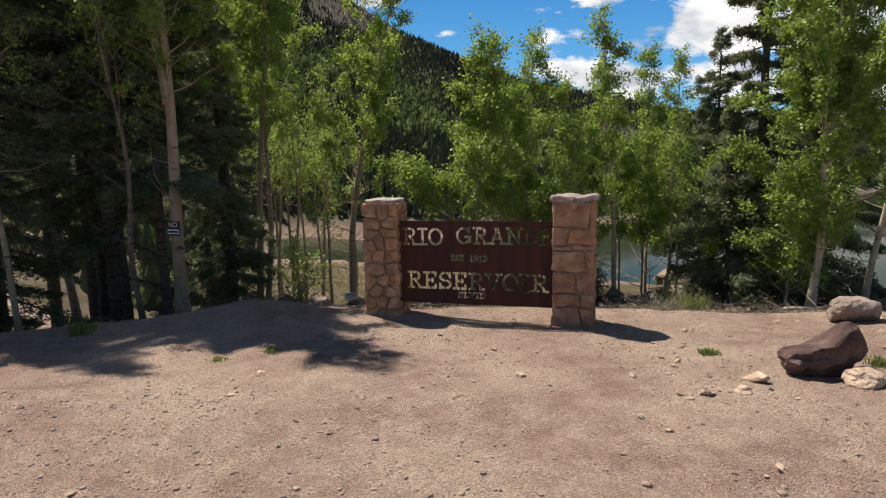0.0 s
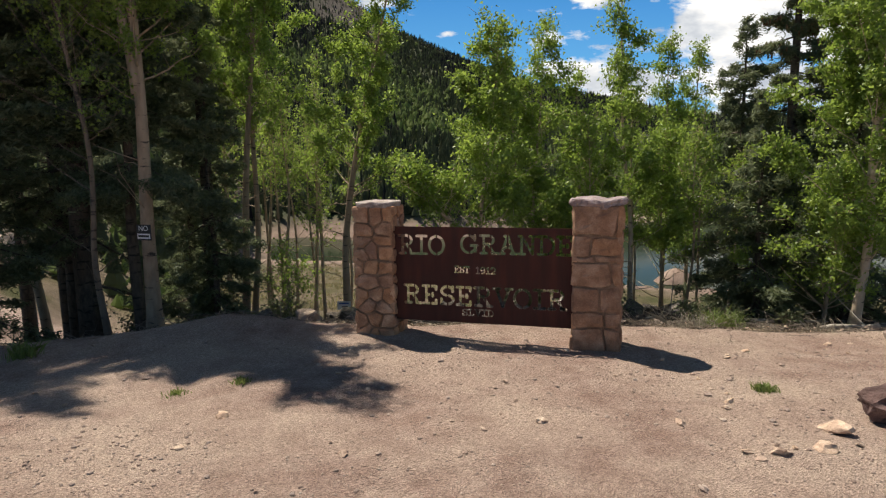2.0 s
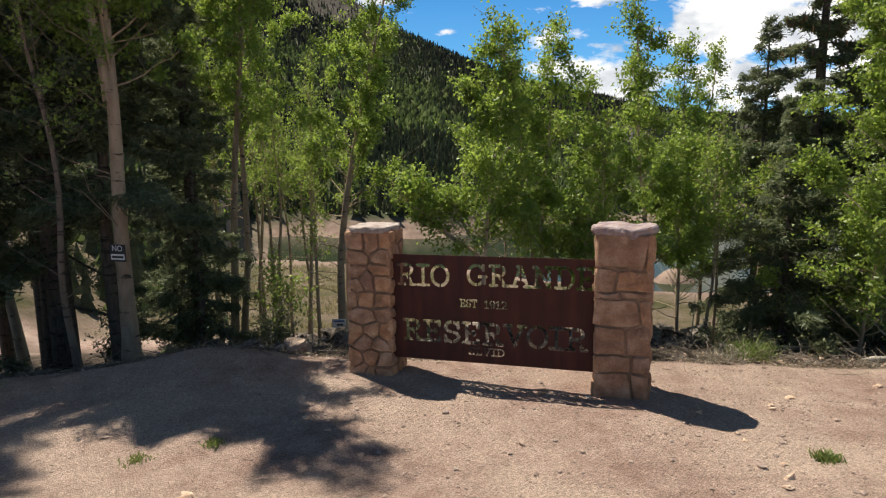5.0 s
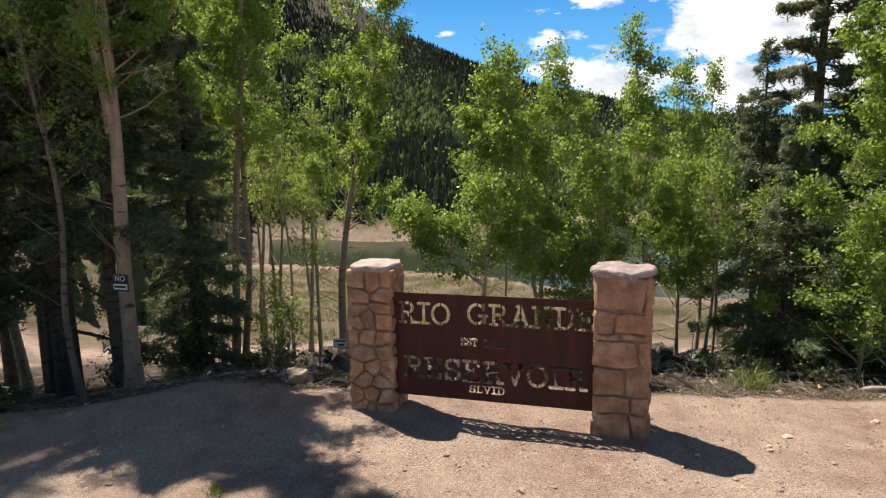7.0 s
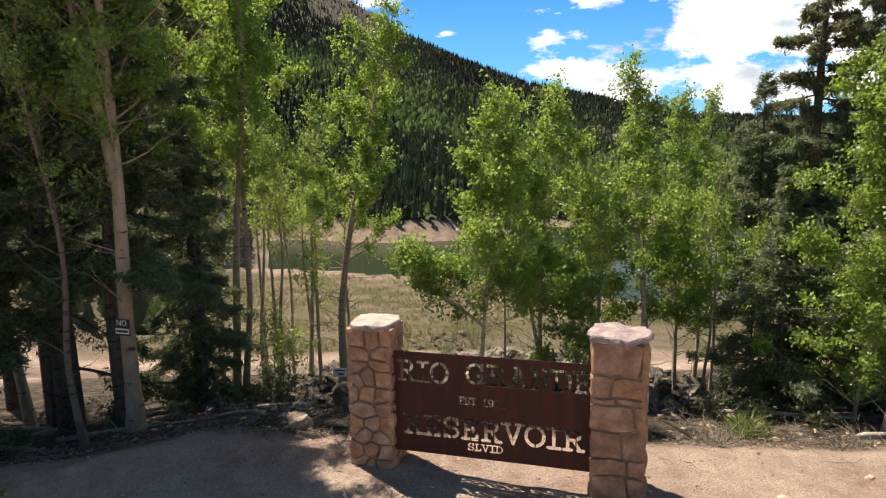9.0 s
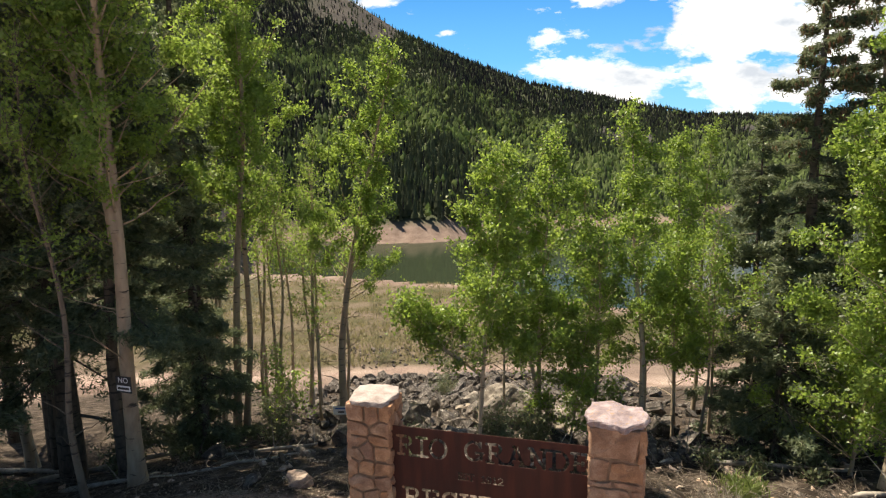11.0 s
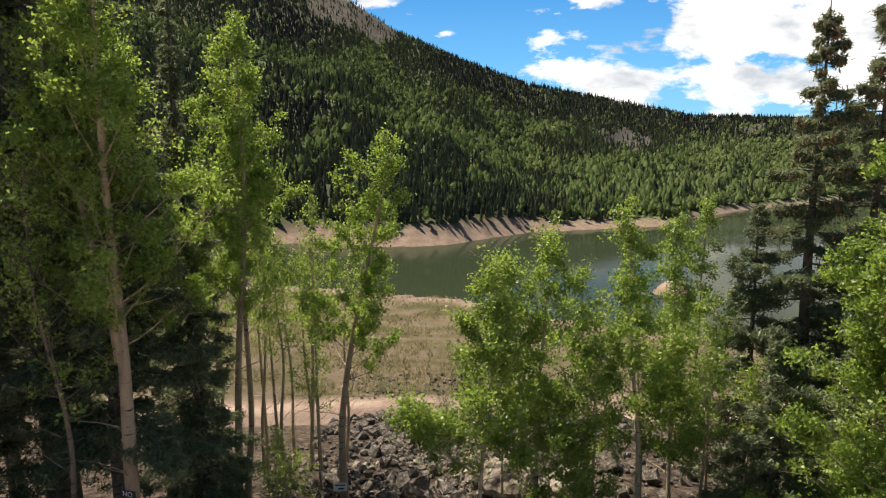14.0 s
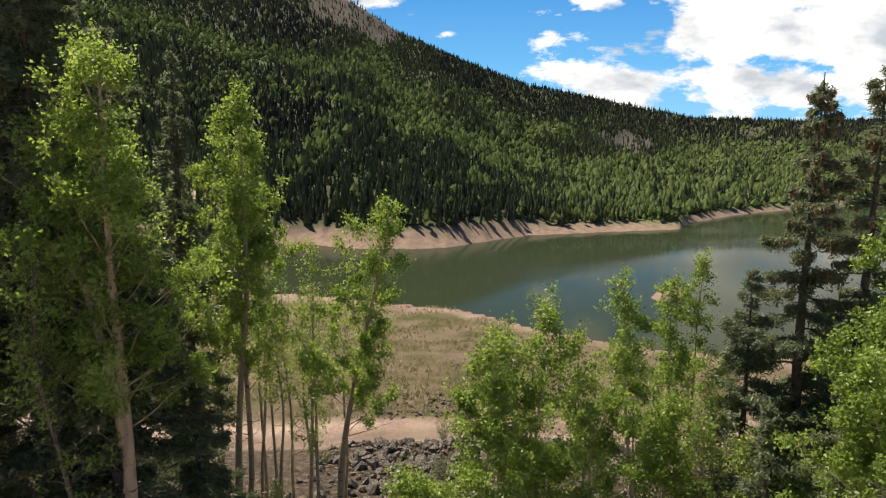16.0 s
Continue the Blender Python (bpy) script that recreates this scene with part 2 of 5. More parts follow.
ASPEN_LEAF = leaf_material("aspen_leaf", (0.09, 0.150, 0.028), (0.178, 0.278, 0.047), (0.30, 0.40, 0.078), 0.55)
SPRUCE_LEAF = leaf_material("spruce_needle", (0.066, 0.09, 0.048), (0.12, 0.155, 0.083), (0.215, 0.245, 0.135), 0.38)
SHRUB_LEAF = leaf_material("shrub_leaf", (0.07, 0.09, 0.045), (0.13, 0.16, 0.075), (0.23, 0.245, 0.13), 0.4)
DRY_GRASS = leaf_material("dry_grass", (0.18, 0.155, 0.115), (0.29, 0.255, 0.20), (0.43, 0.40, 0.34), 0.25)
GREEN_GRASS = leaf_material("green_grass", (0.09, 0.14, 0.03), (0.16, 0.235, 0.055), (0.28, 0.32, 0.11), 0.35)
ASPEN_BARK = bark_material("aspen_bark", (0.52, 0.43, 0.33), (0.34, 0.27, 0.20), (0.07, 0.055, 0.045), 1.0, 0.03)
TAN_BARK = bark_material("old_aspen_bark", (0.385, 0.30, 0.222), (0.255, 0.19, 0.138), (0.05, 0.04, 0.035), 1.0, 0.045)
BROWN_BARK = bark_material("young_aspen_bark", (0.43, 0.345, 0.25), (0.27, 0.205, 0.145), (0.06, 0.05, 0.04), 1.0, 0.05)
# aspen bark coloured darker, the way it looks in shade
SHADED_BARK = bark_material("shaded_stem_bark", (0.19, 0.15, 0.115), (0.11, 0.085, 0.065), (0.05, 0.04, 0.035))
SPRUCE_BARK = bark_material("spruce_bark", (0.12, 0.095, 0.075), (0.055, 0.042, 0.034), (0.03, 0.025, 0.02), 2.0)
CONE_BROWN = bark_material("cone_brown", (0.29, 0.175, 0.10), (0.17, 0.10, 0.058), (0.08, 0.04, 0.02), 6.0)
TWIG = bark_material("twig_bark", (0.24, 0.20, 0.165), (0.13, 0.105, 0.085), (0.07, 0.055, 0.045))
DEADWOOD = bark_material("deadwood", (0.42, 0.38, 0.33), (0.24, 0.21, 0.18), (0.12, 0.1, 0.09))
LAVA_ROCK = rock_material("grey_rock", (0.036, 0.031, 0.028), (0.10, 0.088, 0.079), (0.25, 0.225, 0.20), 3.2, (0.40, 0.372, 0.33),
                          ((0.26, 0.25, 0.26), (0.50, 0.47, 0.45), (0.38, 0.37, 0.37), (0.70, 0.66, 0.62)))
LICHEN_ROCK = rock_material("lichened_rock", (0.10, 0.09, 0.08), (0.22, 0.205, 0.185), (0.36, 0.34, 0.31), 2.4, (0.5, 0.475, 0.43))
DARK_BOULDER = rock_material("reddish_boulder", (0.062, 0.038, 0.037), (0.118, 0.074, 0.07), (0.215, 0.15, 0.145), 1.6, None, ((0.5, 0.48, 0.48), (0.5, 0.48, 0.48)))
PALE_BOULDER = rock_material("pale_boulder", (0.32, 0.25, 0.21), (0.46, 0.38, 0.32), (0.58, 0.50, 0.44), 1.0)
PEBBLE = rock_material("pebble", (0.25, 0.188, 0.16), (0.40, 0.318, 0.272), (0.60, 0.525, 0.46), 4.0)
SANDSTONE = rock_material("pillar_stone", (0.225, 0.132, 0.088), (0.345, 0.218, 0.152), (0.48, 0.345, 0.258), 3.2,
                          hues=((0.40, 0.36, 0.40), (0.62, 0.55, 0.47), (0.46, 0.44, 0.47), (0.68, 0.54, 0.38), (0.52, 0.47, 0.44), (0.60, 0.57, 0.54)))
CAPSTONE = rock_material("cap_stone", (0.25, 0.212, 0.20), (0.39, 0.352, 0.342), (0.54, 0.51, 0.505), 2.8)
CAPSTONE_DARK = rock_material("dark_cap_stone", (0.17, 0.135, 0.15), (0.26, 0.215, 0.235), (0.40, 0.36, 0.385), 3.4, (0.40, 0.25, 0.14),
                              ((0.50, 0.50, 0.52), (0.50, 0.50, 0.52)))
MORTAR = rock_material("mortar", (0.155, 0.108, 0.08), (0.21, 0.15, 0.114), (0.27, 0.196, 0.15), 5.0)


def ground_material():
    m, n, l, b = material("ground")
    p = position(n)

    def weight(name):
        a = n.new("ShaderNodeAttribute")
        a.attribute_name = name
        return a.outputs["Fac"]
    grit = noise_node(n, l, p, 38, 6, 0.7)
    mid = noise_node(n, l, p, 3.2, 5)
    wide = noise_node(n, l, p, 0.5, 4)
    dirt = ramp(n, l, mid, [(0.3, (0.285, 0.195, 0.166)), (0.52, (0.372, 0.272, 0.234)), (0.72, (0.455, 0.352, 0.304))])
    dirt = mixed(n, l, ramp(n, l, wide, [(0.42, (0, 0, 0)), (0.62, (0.75, 0.75, 0.75))]), dirt, (0.515, 0.412, 0.348))
    dirt = mixed(n, l, 0.5, dirt, ramp(n, l, grit, [(0.25, (0.28, 0.27, 0.27)), (0.5, (0.5, 0.5, 0.5)), (0.75, (0.74, 0.73, 0.72))]), "OVERLAY")
    def chips(scale, lo, hi):
        v = n.new("ShaderNodeTexVoronoi")
        v.inputs["Scale"].default_value = scale
        l.new(p, v.inputs["Vector"])
        return ramp(n, l, v.outputs["Color"], [(0.1, lo), (0.9, hi)]), v.outputs["Distance"]
    chip_a, dist_a = chips(95, (0.24, 0.23, 0.225), (0.78, 0.77, 0.76))
    chip_b, dist_b = chips(34, (0.34, 0.33, 0.33), (0.66, 0.66, 0.65))
    dirt = mixed(n, l, 0.55, dirt, chip_a, "OVERLAY")
    dirt = mixed(n, l, 0.32, dirt, chip_b, "OVERLAY")
    lum = n.new("ShaderNodeMath")
    l.new(grit, lum.inputs[0])
    l.new(dist_a, lum.inputs[1])
    # brown litter, colour taken darker for deep shade among the rubble
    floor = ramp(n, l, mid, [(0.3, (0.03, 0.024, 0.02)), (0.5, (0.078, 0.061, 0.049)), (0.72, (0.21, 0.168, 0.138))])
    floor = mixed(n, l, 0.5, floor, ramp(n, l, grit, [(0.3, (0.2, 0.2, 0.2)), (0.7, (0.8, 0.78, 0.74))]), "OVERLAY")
    far_mid = noise_node(n, l, p, 0.22, 6, 0.65)
    far_fine = noise_node(n, l, p, 1.6, 5, 0.7)
    grass = ramp(n, l, far_mid, [(0.36, (0.068, 0.07, 0.030)), (0.46, (0.11, 0.094, 0.055)), (0.58, (0.158, 0.124, 0.092))])
    grass = mixed(n, l, 0.6, grass, ramp(n, l, far_fine, [(0.3, (0.3, 0.3, 0.28)), (0.7, (0.7, 0.7, 0.68))]), "OVERLAY")
    shore = ramp(n, l, far_mid, [(0.3, (0.16, 0.112, 0.092)), (0.5, (0.235, 0.172, 0.142)), (0.7, (0.295, 0.228, 0.19))])
    shore = mixed(n, l, 0.4, shore, ramp(n, l, far_fine, [(0.3, (0.3, 0.3, 0.3)), (0.7, (0.7, 0.7, 0.7))]), "OVERLAY")
    hill_n = noise_node(n, l, p, 0.03, 6, 0.6)
    hill = ramp(n, l, hill_n, [(0.35, (0.034, 0.042, 0.026)), (0.55, (0.055, 0.066, 0.036)), (0.7, (0.078, 0.09, 0.05))])
    hill = mixed(n, l, weight("glade"), hill, ramp(n, l, far_mid, [(0.3, (0.085, 0.115, 0.05)), (0.7, (0.135, 0.17, 0.075))]))
    talus = ramp(n, l, far_mid, [(0.3, (0.03, 0.027, 0.03)), (0.7, (0.082, 0.072, 0.078))])
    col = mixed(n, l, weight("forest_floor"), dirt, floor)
    col = mixed(n, l, weight("meadow"), col, grass)
    col = mixed(n, l, weight("sand"), col, shore)
    col = mixed(n, l, weight("hillside"), col, hill)
    col = mixed(n, l, weight("talus"), col, talus)
    crag = ramp(n, l, noise_node(n, l, p, 0.045, 8, 0.7), [(0.3, (0.034, 0.03, 0.029)), (0.5, (0.066, 0.058, 0.053)), (0.7, (0.105, 0.092, 0.082))])
    col = mixed(n, l, weight("cliff"), col, crag)
    l.new(col, b.inputs["Base Color"])
    b.inputs["Roughness"].default_value = 0.95
    b.inputs["Specular IOR Level"].default_value = 0.15
    bumped(n, l, b, lum.outputs[0], 1.0, 0.019)
    return m


def water_material():
    m, n, l, b = material("water")
    p = position(n)
    b.inputs["Base Color"].default_value = (0.027, 0.037, 0.022, 1)
    b.inputs["Roughness"].default_value = 0.06
    b.inputs["IOR"].default_value = 1.065
    mp = n.new("ShaderNodeMapping")
    mp.inputs["Scale"].default_value = (0.5, 1.0, 1.0)
    l.new(p, mp.inputs[0])
    rip = noise_node(n, l, mp.outputs[0], 0.9, 5, 0.6)
    wind = ramp(n, l, noise_node(n, l, mp.outputs[0], 0.012, 3), [(0.4, (0.04, 0.04, 0.04)), (0.66, (0.14, 0.14, 0.14))])
    l.new(wind, b.inputs["Roughness"])
    bumped(n, l, b, rip, 0.05, 0.10)
    return m


def steel_material():
    m, n, l, b = material("rusted_steel")
    c = objectco(n)
    mp = n.new("ShaderNodeMapping")
    mp.inputs["Scale"].default_value = (6, 6, 0.7)
    l.new(c, mp.inputs[0])
    streak = noise_node(n, l, mp.outputs[0], 1.5, 6)
    blot = noise_node(n, l, c, 5, 6)
    fine = noise_node(n, l, c, 90, 4)
    col = ramp(n, l, streak, [(0.3, (0.040, 0.0115, 0.009)), (0.5, (0.063, 0.0165, 0.012)), (0.72, (0.094, 0.025, 0.015))])
    col = mixed(n, l, ramp(n, l, blot, [(0.5, (0, 0, 0)), (0.75, (0.6, 0.6, 0.6))]), col, (0.05, 0.02, 0.016))
    l.new(col, b.inputs["Base Color"])
    b.inputs["Roughness"].default_value = 0.75
    b.inputs["Metallic"].default_value = 0.15
    bumped(n, l, b, fine, 0.25, 0.004)
    return m


def paint(name, col, rough=0.6):
    m, n, l, b = material(name)
    c = mixed(n, l, ramp(n, l, noise_node(n, l, objectco(n), 14, 5), [(0.4, (0, 0, 0)), (0.75, (0.35, 0.35, 0.35))]), col, tuple(v * 0.6 + 0.03 for v in col))
    l.new(c, b.inputs["Base Color"])
    b.inputs["Roughness"].default_value = rough
    return m


GROUND, WATER_MAT, STEEL = ground_material(), water_material(), steel_material()
WHITE_PAINT, BLACK_PAINT, BLUE_PAINT = paint("white_paint", (0.84, 0.85, 0.86)), paint("black_paint", (0.03, 0.03, 0.035)), paint("blue_paint", (0.05, 0.12, 0.4))


# ---- mesh helpers ----
def mesh_of(name, verts, faces, mat, smooth_faces=False):
    """A mesh from an array of places and an array of faces that all have as many corners."""
    verts, faces = np.asarray(verts, np.float32), np.asarray(faces, np.int32)
    me = bpy.data.meshes.new(name)
    k = faces.shape[1]
    me.vertices.add(len(verts))
    me.vertices.foreach_set("co", verts.ravel())
    me.loops.add(faces.size)
    me.loops.foreach_set("vertex_index", faces.ravel())
    me.polygons.add(len(faces))
    me.polygons.foreach_set("loop_start", np.arange(0, faces.size, k, dtype=np.int32))
    me.polygons.foreach_set("loop_total", np.full(len(faces), k, np.int32))
    me.polygons.foreach_set("use_smooth", np.full(len(faces), smooth_faces))
    me.update(calc_edges=True)
    if mat:
        me.materials.append(mat)
    return me


def part_mesh(name, me, parent, label=""):
    ob = new(name, me)
    ob.parent = parent
    return tagged(ob, label) if label else ob


def part(name, bm, mat, parent, label=""):
    me = bpy.data.meshes.new(name)
    bm.to_mesh(me)
    bm.free()
    me.materials.append(mat)
    return part_mesh(name, me, parent, label)


def thing(name, label, category, group="", at=(0, 0, 0), kind=""):
    ob = new(name)
    ob.location = at
    ob.empty_display_size = 0.1
    return tagged(ob, label, category, group, kind)


class Tubes:
    """Gathers tapered tubes into one array of quads."""
    def __init__(self):
        self.v, self.f, self.count = [], [], 0

    def add(self, pts, radii, sides=6):
        pts, radii = np.asarray(pts, float), np.asarray(radii, float)
        tan = np.gradient(pts, axis=0)
        tan /= np.linalg.norm(tan, axis=1)[:, None] + 1e-9
        ref = np.where(np.abs(tan[:, 2:3]) > 0.9, [[1.0, 0, 0]], [[0, 0, 1.0]])
        a = np.cross(tan, ref)
        a /= np.linalg.norm(a, axis=1)[:, None] + 1e-9
        b = np.cross(tan, a)
        if len(pts) > 1:
            for i in range(1, len(pts)):
                p = a[i - 1] - tan[i] * np.dot(a[i - 1], tan[i])
                a[i] = p / (np.linalg.norm(p) + 1e-9)
                b[i] = np.cross(tan[i], a[i])
        ang = np.arange(sides) * 2 * np.pi / sides
        ring = pts[:, None] + radii[:, None, None] * (np.cos(ang)[None, :, None] * a[:, None] + np.sin(ang)[None, :, None] * b[:, None])
        n0 = self.count
        self.v.append(ring.reshape(-1, 3))
        i, j = np.meshgrid(np.arange(len(pts) - 1), np.arange(sides), indexing="ij")
        k = (j + 1) % sides
        q = np.stack([i * sides + j, i * sides + k, (i + 1) * sides + k, (i + 1) * sides + j], -1).reshape(-1, 4) + n0
        self.f.append(q)
        self.count += len(pts) * sides

    def mesh(self, name, mat, smooth_faces=True):
        return mesh_of(name, np.concatenate(self.v), np.concatenate(self.f), mat, smooth_faces)


def unit(v):
    return v / (np.linalg.norm(v, axis=-1, keepdims=True) + 1e-9)


def leaf_quads(rng, centres, size, along=None, width=0.8, jitter=1.0):
    """Small rhombic leaves at the centres, turned at random or along given ways."""
    n = len(centres)
    d = unit(rng.normal(size=(n, 3)) * (1.0 if along is None else jitter) + (0 if along is None else along))
    o = unit(np.cross(d, rng.normal(size=(n, 3))))
    s = (size * rng.uniform(0.65, 1.3, n))[:, None]
    v = np.stack([centres - d * s * 0.5, centres + o * s * width * 0.5 - d * s * 0.08, centres + d * s * 0.5, centres - o * s * width * 0.5 - d * s * 0.08], 1)
    return v.reshape(-1, 3), np.arange(n * 4).reshape(-1, 4)


def slivers(rng, centres, size, along, width=0.4, jitter=1.0):
    """Three-cornered leaves or needle sprays."""
    n = len(centres)
    d = unit(rng.normal(size=(n, 3)) * jitter + along)
    o = unit(np.cross(d, rng.normal(size=(n, 3))))
    s = (size * rng.uniform(0.65, 1.35, n))[:, None]
    v = np.stack([centres - d * s * 0.5 - o * s * width * 0.5, centres - d * s * 0.5 + o * s * width * 0.5, centres + d * s * 0.6], 1)
    return v.reshape(-1, 3), np.arange(n * 3).reshape(-1, 3)


# ---- land ----
def build_ground():
    fine = np.radians(np.linspace(-52, 52, 400))
    rest = np.radians(np.linspace(52, 308, 66))[1:-1]
    az = np.concatenate([fine, rest])
    rad = np.concatenate([[0.02], np.geomspace(0.6, 4600, 370)])
    A, R = np.meshgrid(az, rad)
    X, Y = R * np.sin(A), R * np.cos(A)
    Z = ground_height(X, Y)
    na, nr = len(az), len(rad)
    i, j = np.meshgrid(np.arange(nr - 1), np.arange(na), indexing="ij")
    k = (j + 1) % na
    faces = np.stack([i * na + j, i * na + k, (i + 1) * na + k, (i + 1) * na + j], -1).reshape(-1, 4)
    me = mesh_of("ground", np.stack([X, Y, Z], -1).reshape(-1, 3), faces[:, ::-1], GROUND, True)
    x, y, z = X.ravel(), Y.ravel(), Z.ravel()
    s = np.clip(x / np.maximum(y, 1), -1, 1)
    n1 = fbm(x * 0.9, y * 0.9, 61)
    n2 = fbm(x * 0.05, y * 0.05, 63)
    n3 = fbm(x * 0.008, y * 0.008, 65)
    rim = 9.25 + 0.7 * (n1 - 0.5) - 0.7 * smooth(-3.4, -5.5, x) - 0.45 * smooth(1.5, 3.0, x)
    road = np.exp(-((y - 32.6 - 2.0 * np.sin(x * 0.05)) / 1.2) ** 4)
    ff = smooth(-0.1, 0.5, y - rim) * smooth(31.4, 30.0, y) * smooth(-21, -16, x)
    meadow = smooth(33.9, 35.4, y) * smooth(-14.6, -13.0, z + 1.5 * n2) * smooth(0.25, 0.45, n2 + 0.15)
    far = smooth(150, 180, y)
    sand = np.maximum(smooth(33.9, 35.0, y) * (1 - meadow), road)
    edge = np.interp(x, [-60, -21, -7, 0, 6, 15, 35, 80], [100, 90, 84, 80, 72, 58, 46, 40])
    sand = np.maximum(sand, smooth(7.0, 3.0, edge - y + 5 * (n2 - 0.5)) * (y > 36) * (y < 110))
    ds = shore_line(x, y, s)
    bare = np.interp(s, [-0.3, -0.05, 0.13, 0.2, 0.35, 0.5], [7, 9, 8, 3, 3, 2])
    hillside = smooth(WATER, WATER + 4, z - bare + 6 * (n3 - 0.5)) * (y > 300) * smooth(0, 16, y - ds)
    left_hill = (x < -0.25 * y - 4) * (y > 60) * smooth(0.42, 0.55, n2)
    f = (y - ds) / (RIDGE - ds)
    tal = smooth(0.45, 0.62, scree(x, y, s, f)) * 0.85
    rocky = cliff(s, (z - 7.0) / np.maximum(y, 1)) * (y > 500)
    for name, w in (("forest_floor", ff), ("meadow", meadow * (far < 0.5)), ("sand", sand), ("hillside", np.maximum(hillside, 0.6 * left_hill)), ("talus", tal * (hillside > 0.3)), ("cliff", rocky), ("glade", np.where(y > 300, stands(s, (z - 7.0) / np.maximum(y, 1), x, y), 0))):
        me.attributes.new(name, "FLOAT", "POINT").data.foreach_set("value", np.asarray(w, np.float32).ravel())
    ob = new("ground", me)
    return tagged(ob, "pinkish gravelly dirt falling away to forest floor, meadow and mountainside", "ground", kind="structure")


build_ground()

wbm = bmesh.new()
bmesh.ops.create_grid(wbm, x_segments=60, y_segments=60, size=800)
water_me = bpy.data.meshes.new("water")
wbm.to_mesh(water_me)
wbm.free()
water_me.materials.append(WATER_MAT)
water = new("water", water_me)
water.location = (300, 840, WATER)
tagged(water, "dark green reservoir water with light wind ripples", "water", kind="structure")


def build_clouds():
    """White fair-weather clouds: a far sheet, thin where the noise is low."""
    m, n, l, b = material("cloud")
    n.remove(b)
    uv = n.new("ShaderNodeAttribute")
    uv.attribute_name = "sky_place"
    c = uv.outputs["Vector"]
    mp = n.new("ShaderNodeMapping")
    mp.inputs["Scale"].default_value = (1.0, 2.1, 1.0)
    l.new(c, mp.inputs[0])
    puffs = noise_node(n, l, mp.outputs[0], 7.0, 10, 0.64)
    cover = n.new("ShaderNodeAttribute")
    cover.attribute_name = "cover"
    add = n.new("ShaderNodeMath")
    gain = n.new("ShaderNodeMath")
    gain.operation = "MULTIPLY_ADD"
    gain.inputs[1].default_value, gain.inputs[2].default_value = 2.2, -0.6
    l.new(puffs, gain.inputs[0])
    l.new(gain.outputs[0], add.inputs[0])
    l.new(cover.outputs["Fac"], add.inputs[1])
    alpha = ramp(n, l, add.outputs[0], [(0.57, (0, 0, 0)), (0.78, (1, 1, 1))])
    mp2 = n.new("ShaderNodeMapping")
    mp2.inputs["Location"].default_value = (0.02, 0.06, 0.0)
    mp2.inputs["Scale"].default_value = (1.0, 2.1, 1.0)
    l.new(c, mp2.inputs[0])
    grey = noise_node(n, l, mp2.outputs[0], 7.0, 5)
    col = ramp(n, l, grey, [(0.36, (0.36, 0.42, 0.52)), (0.47, (0.57, 0.62, 0.70)), (0.58, (0.83, 0.85, 0.89))])
    sep = n.new("ShaderNodeSeparateXYZ")
    l.new(c, sep.inputs[0])
    blue = ramp(n, l, sep.outputs["Y"], [(0.08, (0.16, 0.43, 0.73)), (0.17, (0.088, 0.335, 0.69)), (0.30, (0.036, 0.21, 0.565)), (0.55, (0.012, 0.095, 0.345))])
    e = n.new("ShaderNodeEmission")
    l.new(mixed(n, l, alpha, blue, col), e.inputs[0])
    l.new(e.outputs[0], n["Material Output"].inputs[0])
    s = np.linspace(-1.2, 1.2, 180)
    el = np.linspace(-0.02, 0.62, 120)
    S, E = np.meshgrid(s, el)
    D = 4300 / np.sqrt(1 + S * S)
    verts = np.stack([S * D, D, E * D], -1).reshape(-1, 3)
    i, j = np.meshgrid(np.arange(119), np.arange(179), indexing="ij")
    faces = np.stack([i * 180 + j, i * 180 + j + 1, (i + 1) * 180 + j + 1, (i + 1) * 180 + j], -1).reshape(-1, 4)
    me = mesh_of("clouds", verts, faces, m, True)
    me.attributes.new("sky_place", "FLOAT_VECTOR", "POINT").data.foreach_set("vector", np.stack([S, E, S * 0], -1).astype(np.float32).ravel())

    def puff(a, b_, ra, rb):
        return np.exp(-((S - a) / ra) ** 2 - ((E - b_) / rb) ** 2)
    cov = -0.20 + 0.58 * smooth(0.22, 0.46, S + 0.5 * (E - 0.2)) * smooth(0.16, 0.2, E)
    cov = cov + 0.50 * puff(0.27, 0.145, 0.13, 0.038) + 0.46 * puff(0.55, 0.13, 0.24, 0.06) + 0.4 * puff(0.8, 0.13, 0.16, 0.06) + 0.55 * puff(-0.11, 0.295, 0.07, 0.045)
    cov = cov + 0.36 * puff(0.166, 0.199, 0.035, 0.012) + 0.40 * puff(0.25, 0.275, 0.035, 0.02) + 0.3 * puff(0.34, 0.215, 0.05, 0.012)
    cov = cov + 0.08 * smooth(0.36, 0.5, S) * smooth(0.42, 0.3, E) - 0.2 * puff(0.40, 0.172, 0.05, 0.02) - 0.2 * puff(0.33, 0.222, 0.06, 0.02)
    cov = cov + 0.42 * puff(0.015, 0.214, 0.022, 0.008) + 0.36 * puff(0.15, 0.25, 0.03, 0.012) + 0.25 * puff(0.25, 0.275, 0.04, 0.02)
    me.attributes.new("cover", "FLOAT", "POINT").data.foreach_set("value", cov.astype(np.float32).ravel())
    ob = new("backdrop", me)
    return tagged(ob, "bright white cumulus clouds in a deep blue sky", "clouds", kind="structure")


build_clouds()


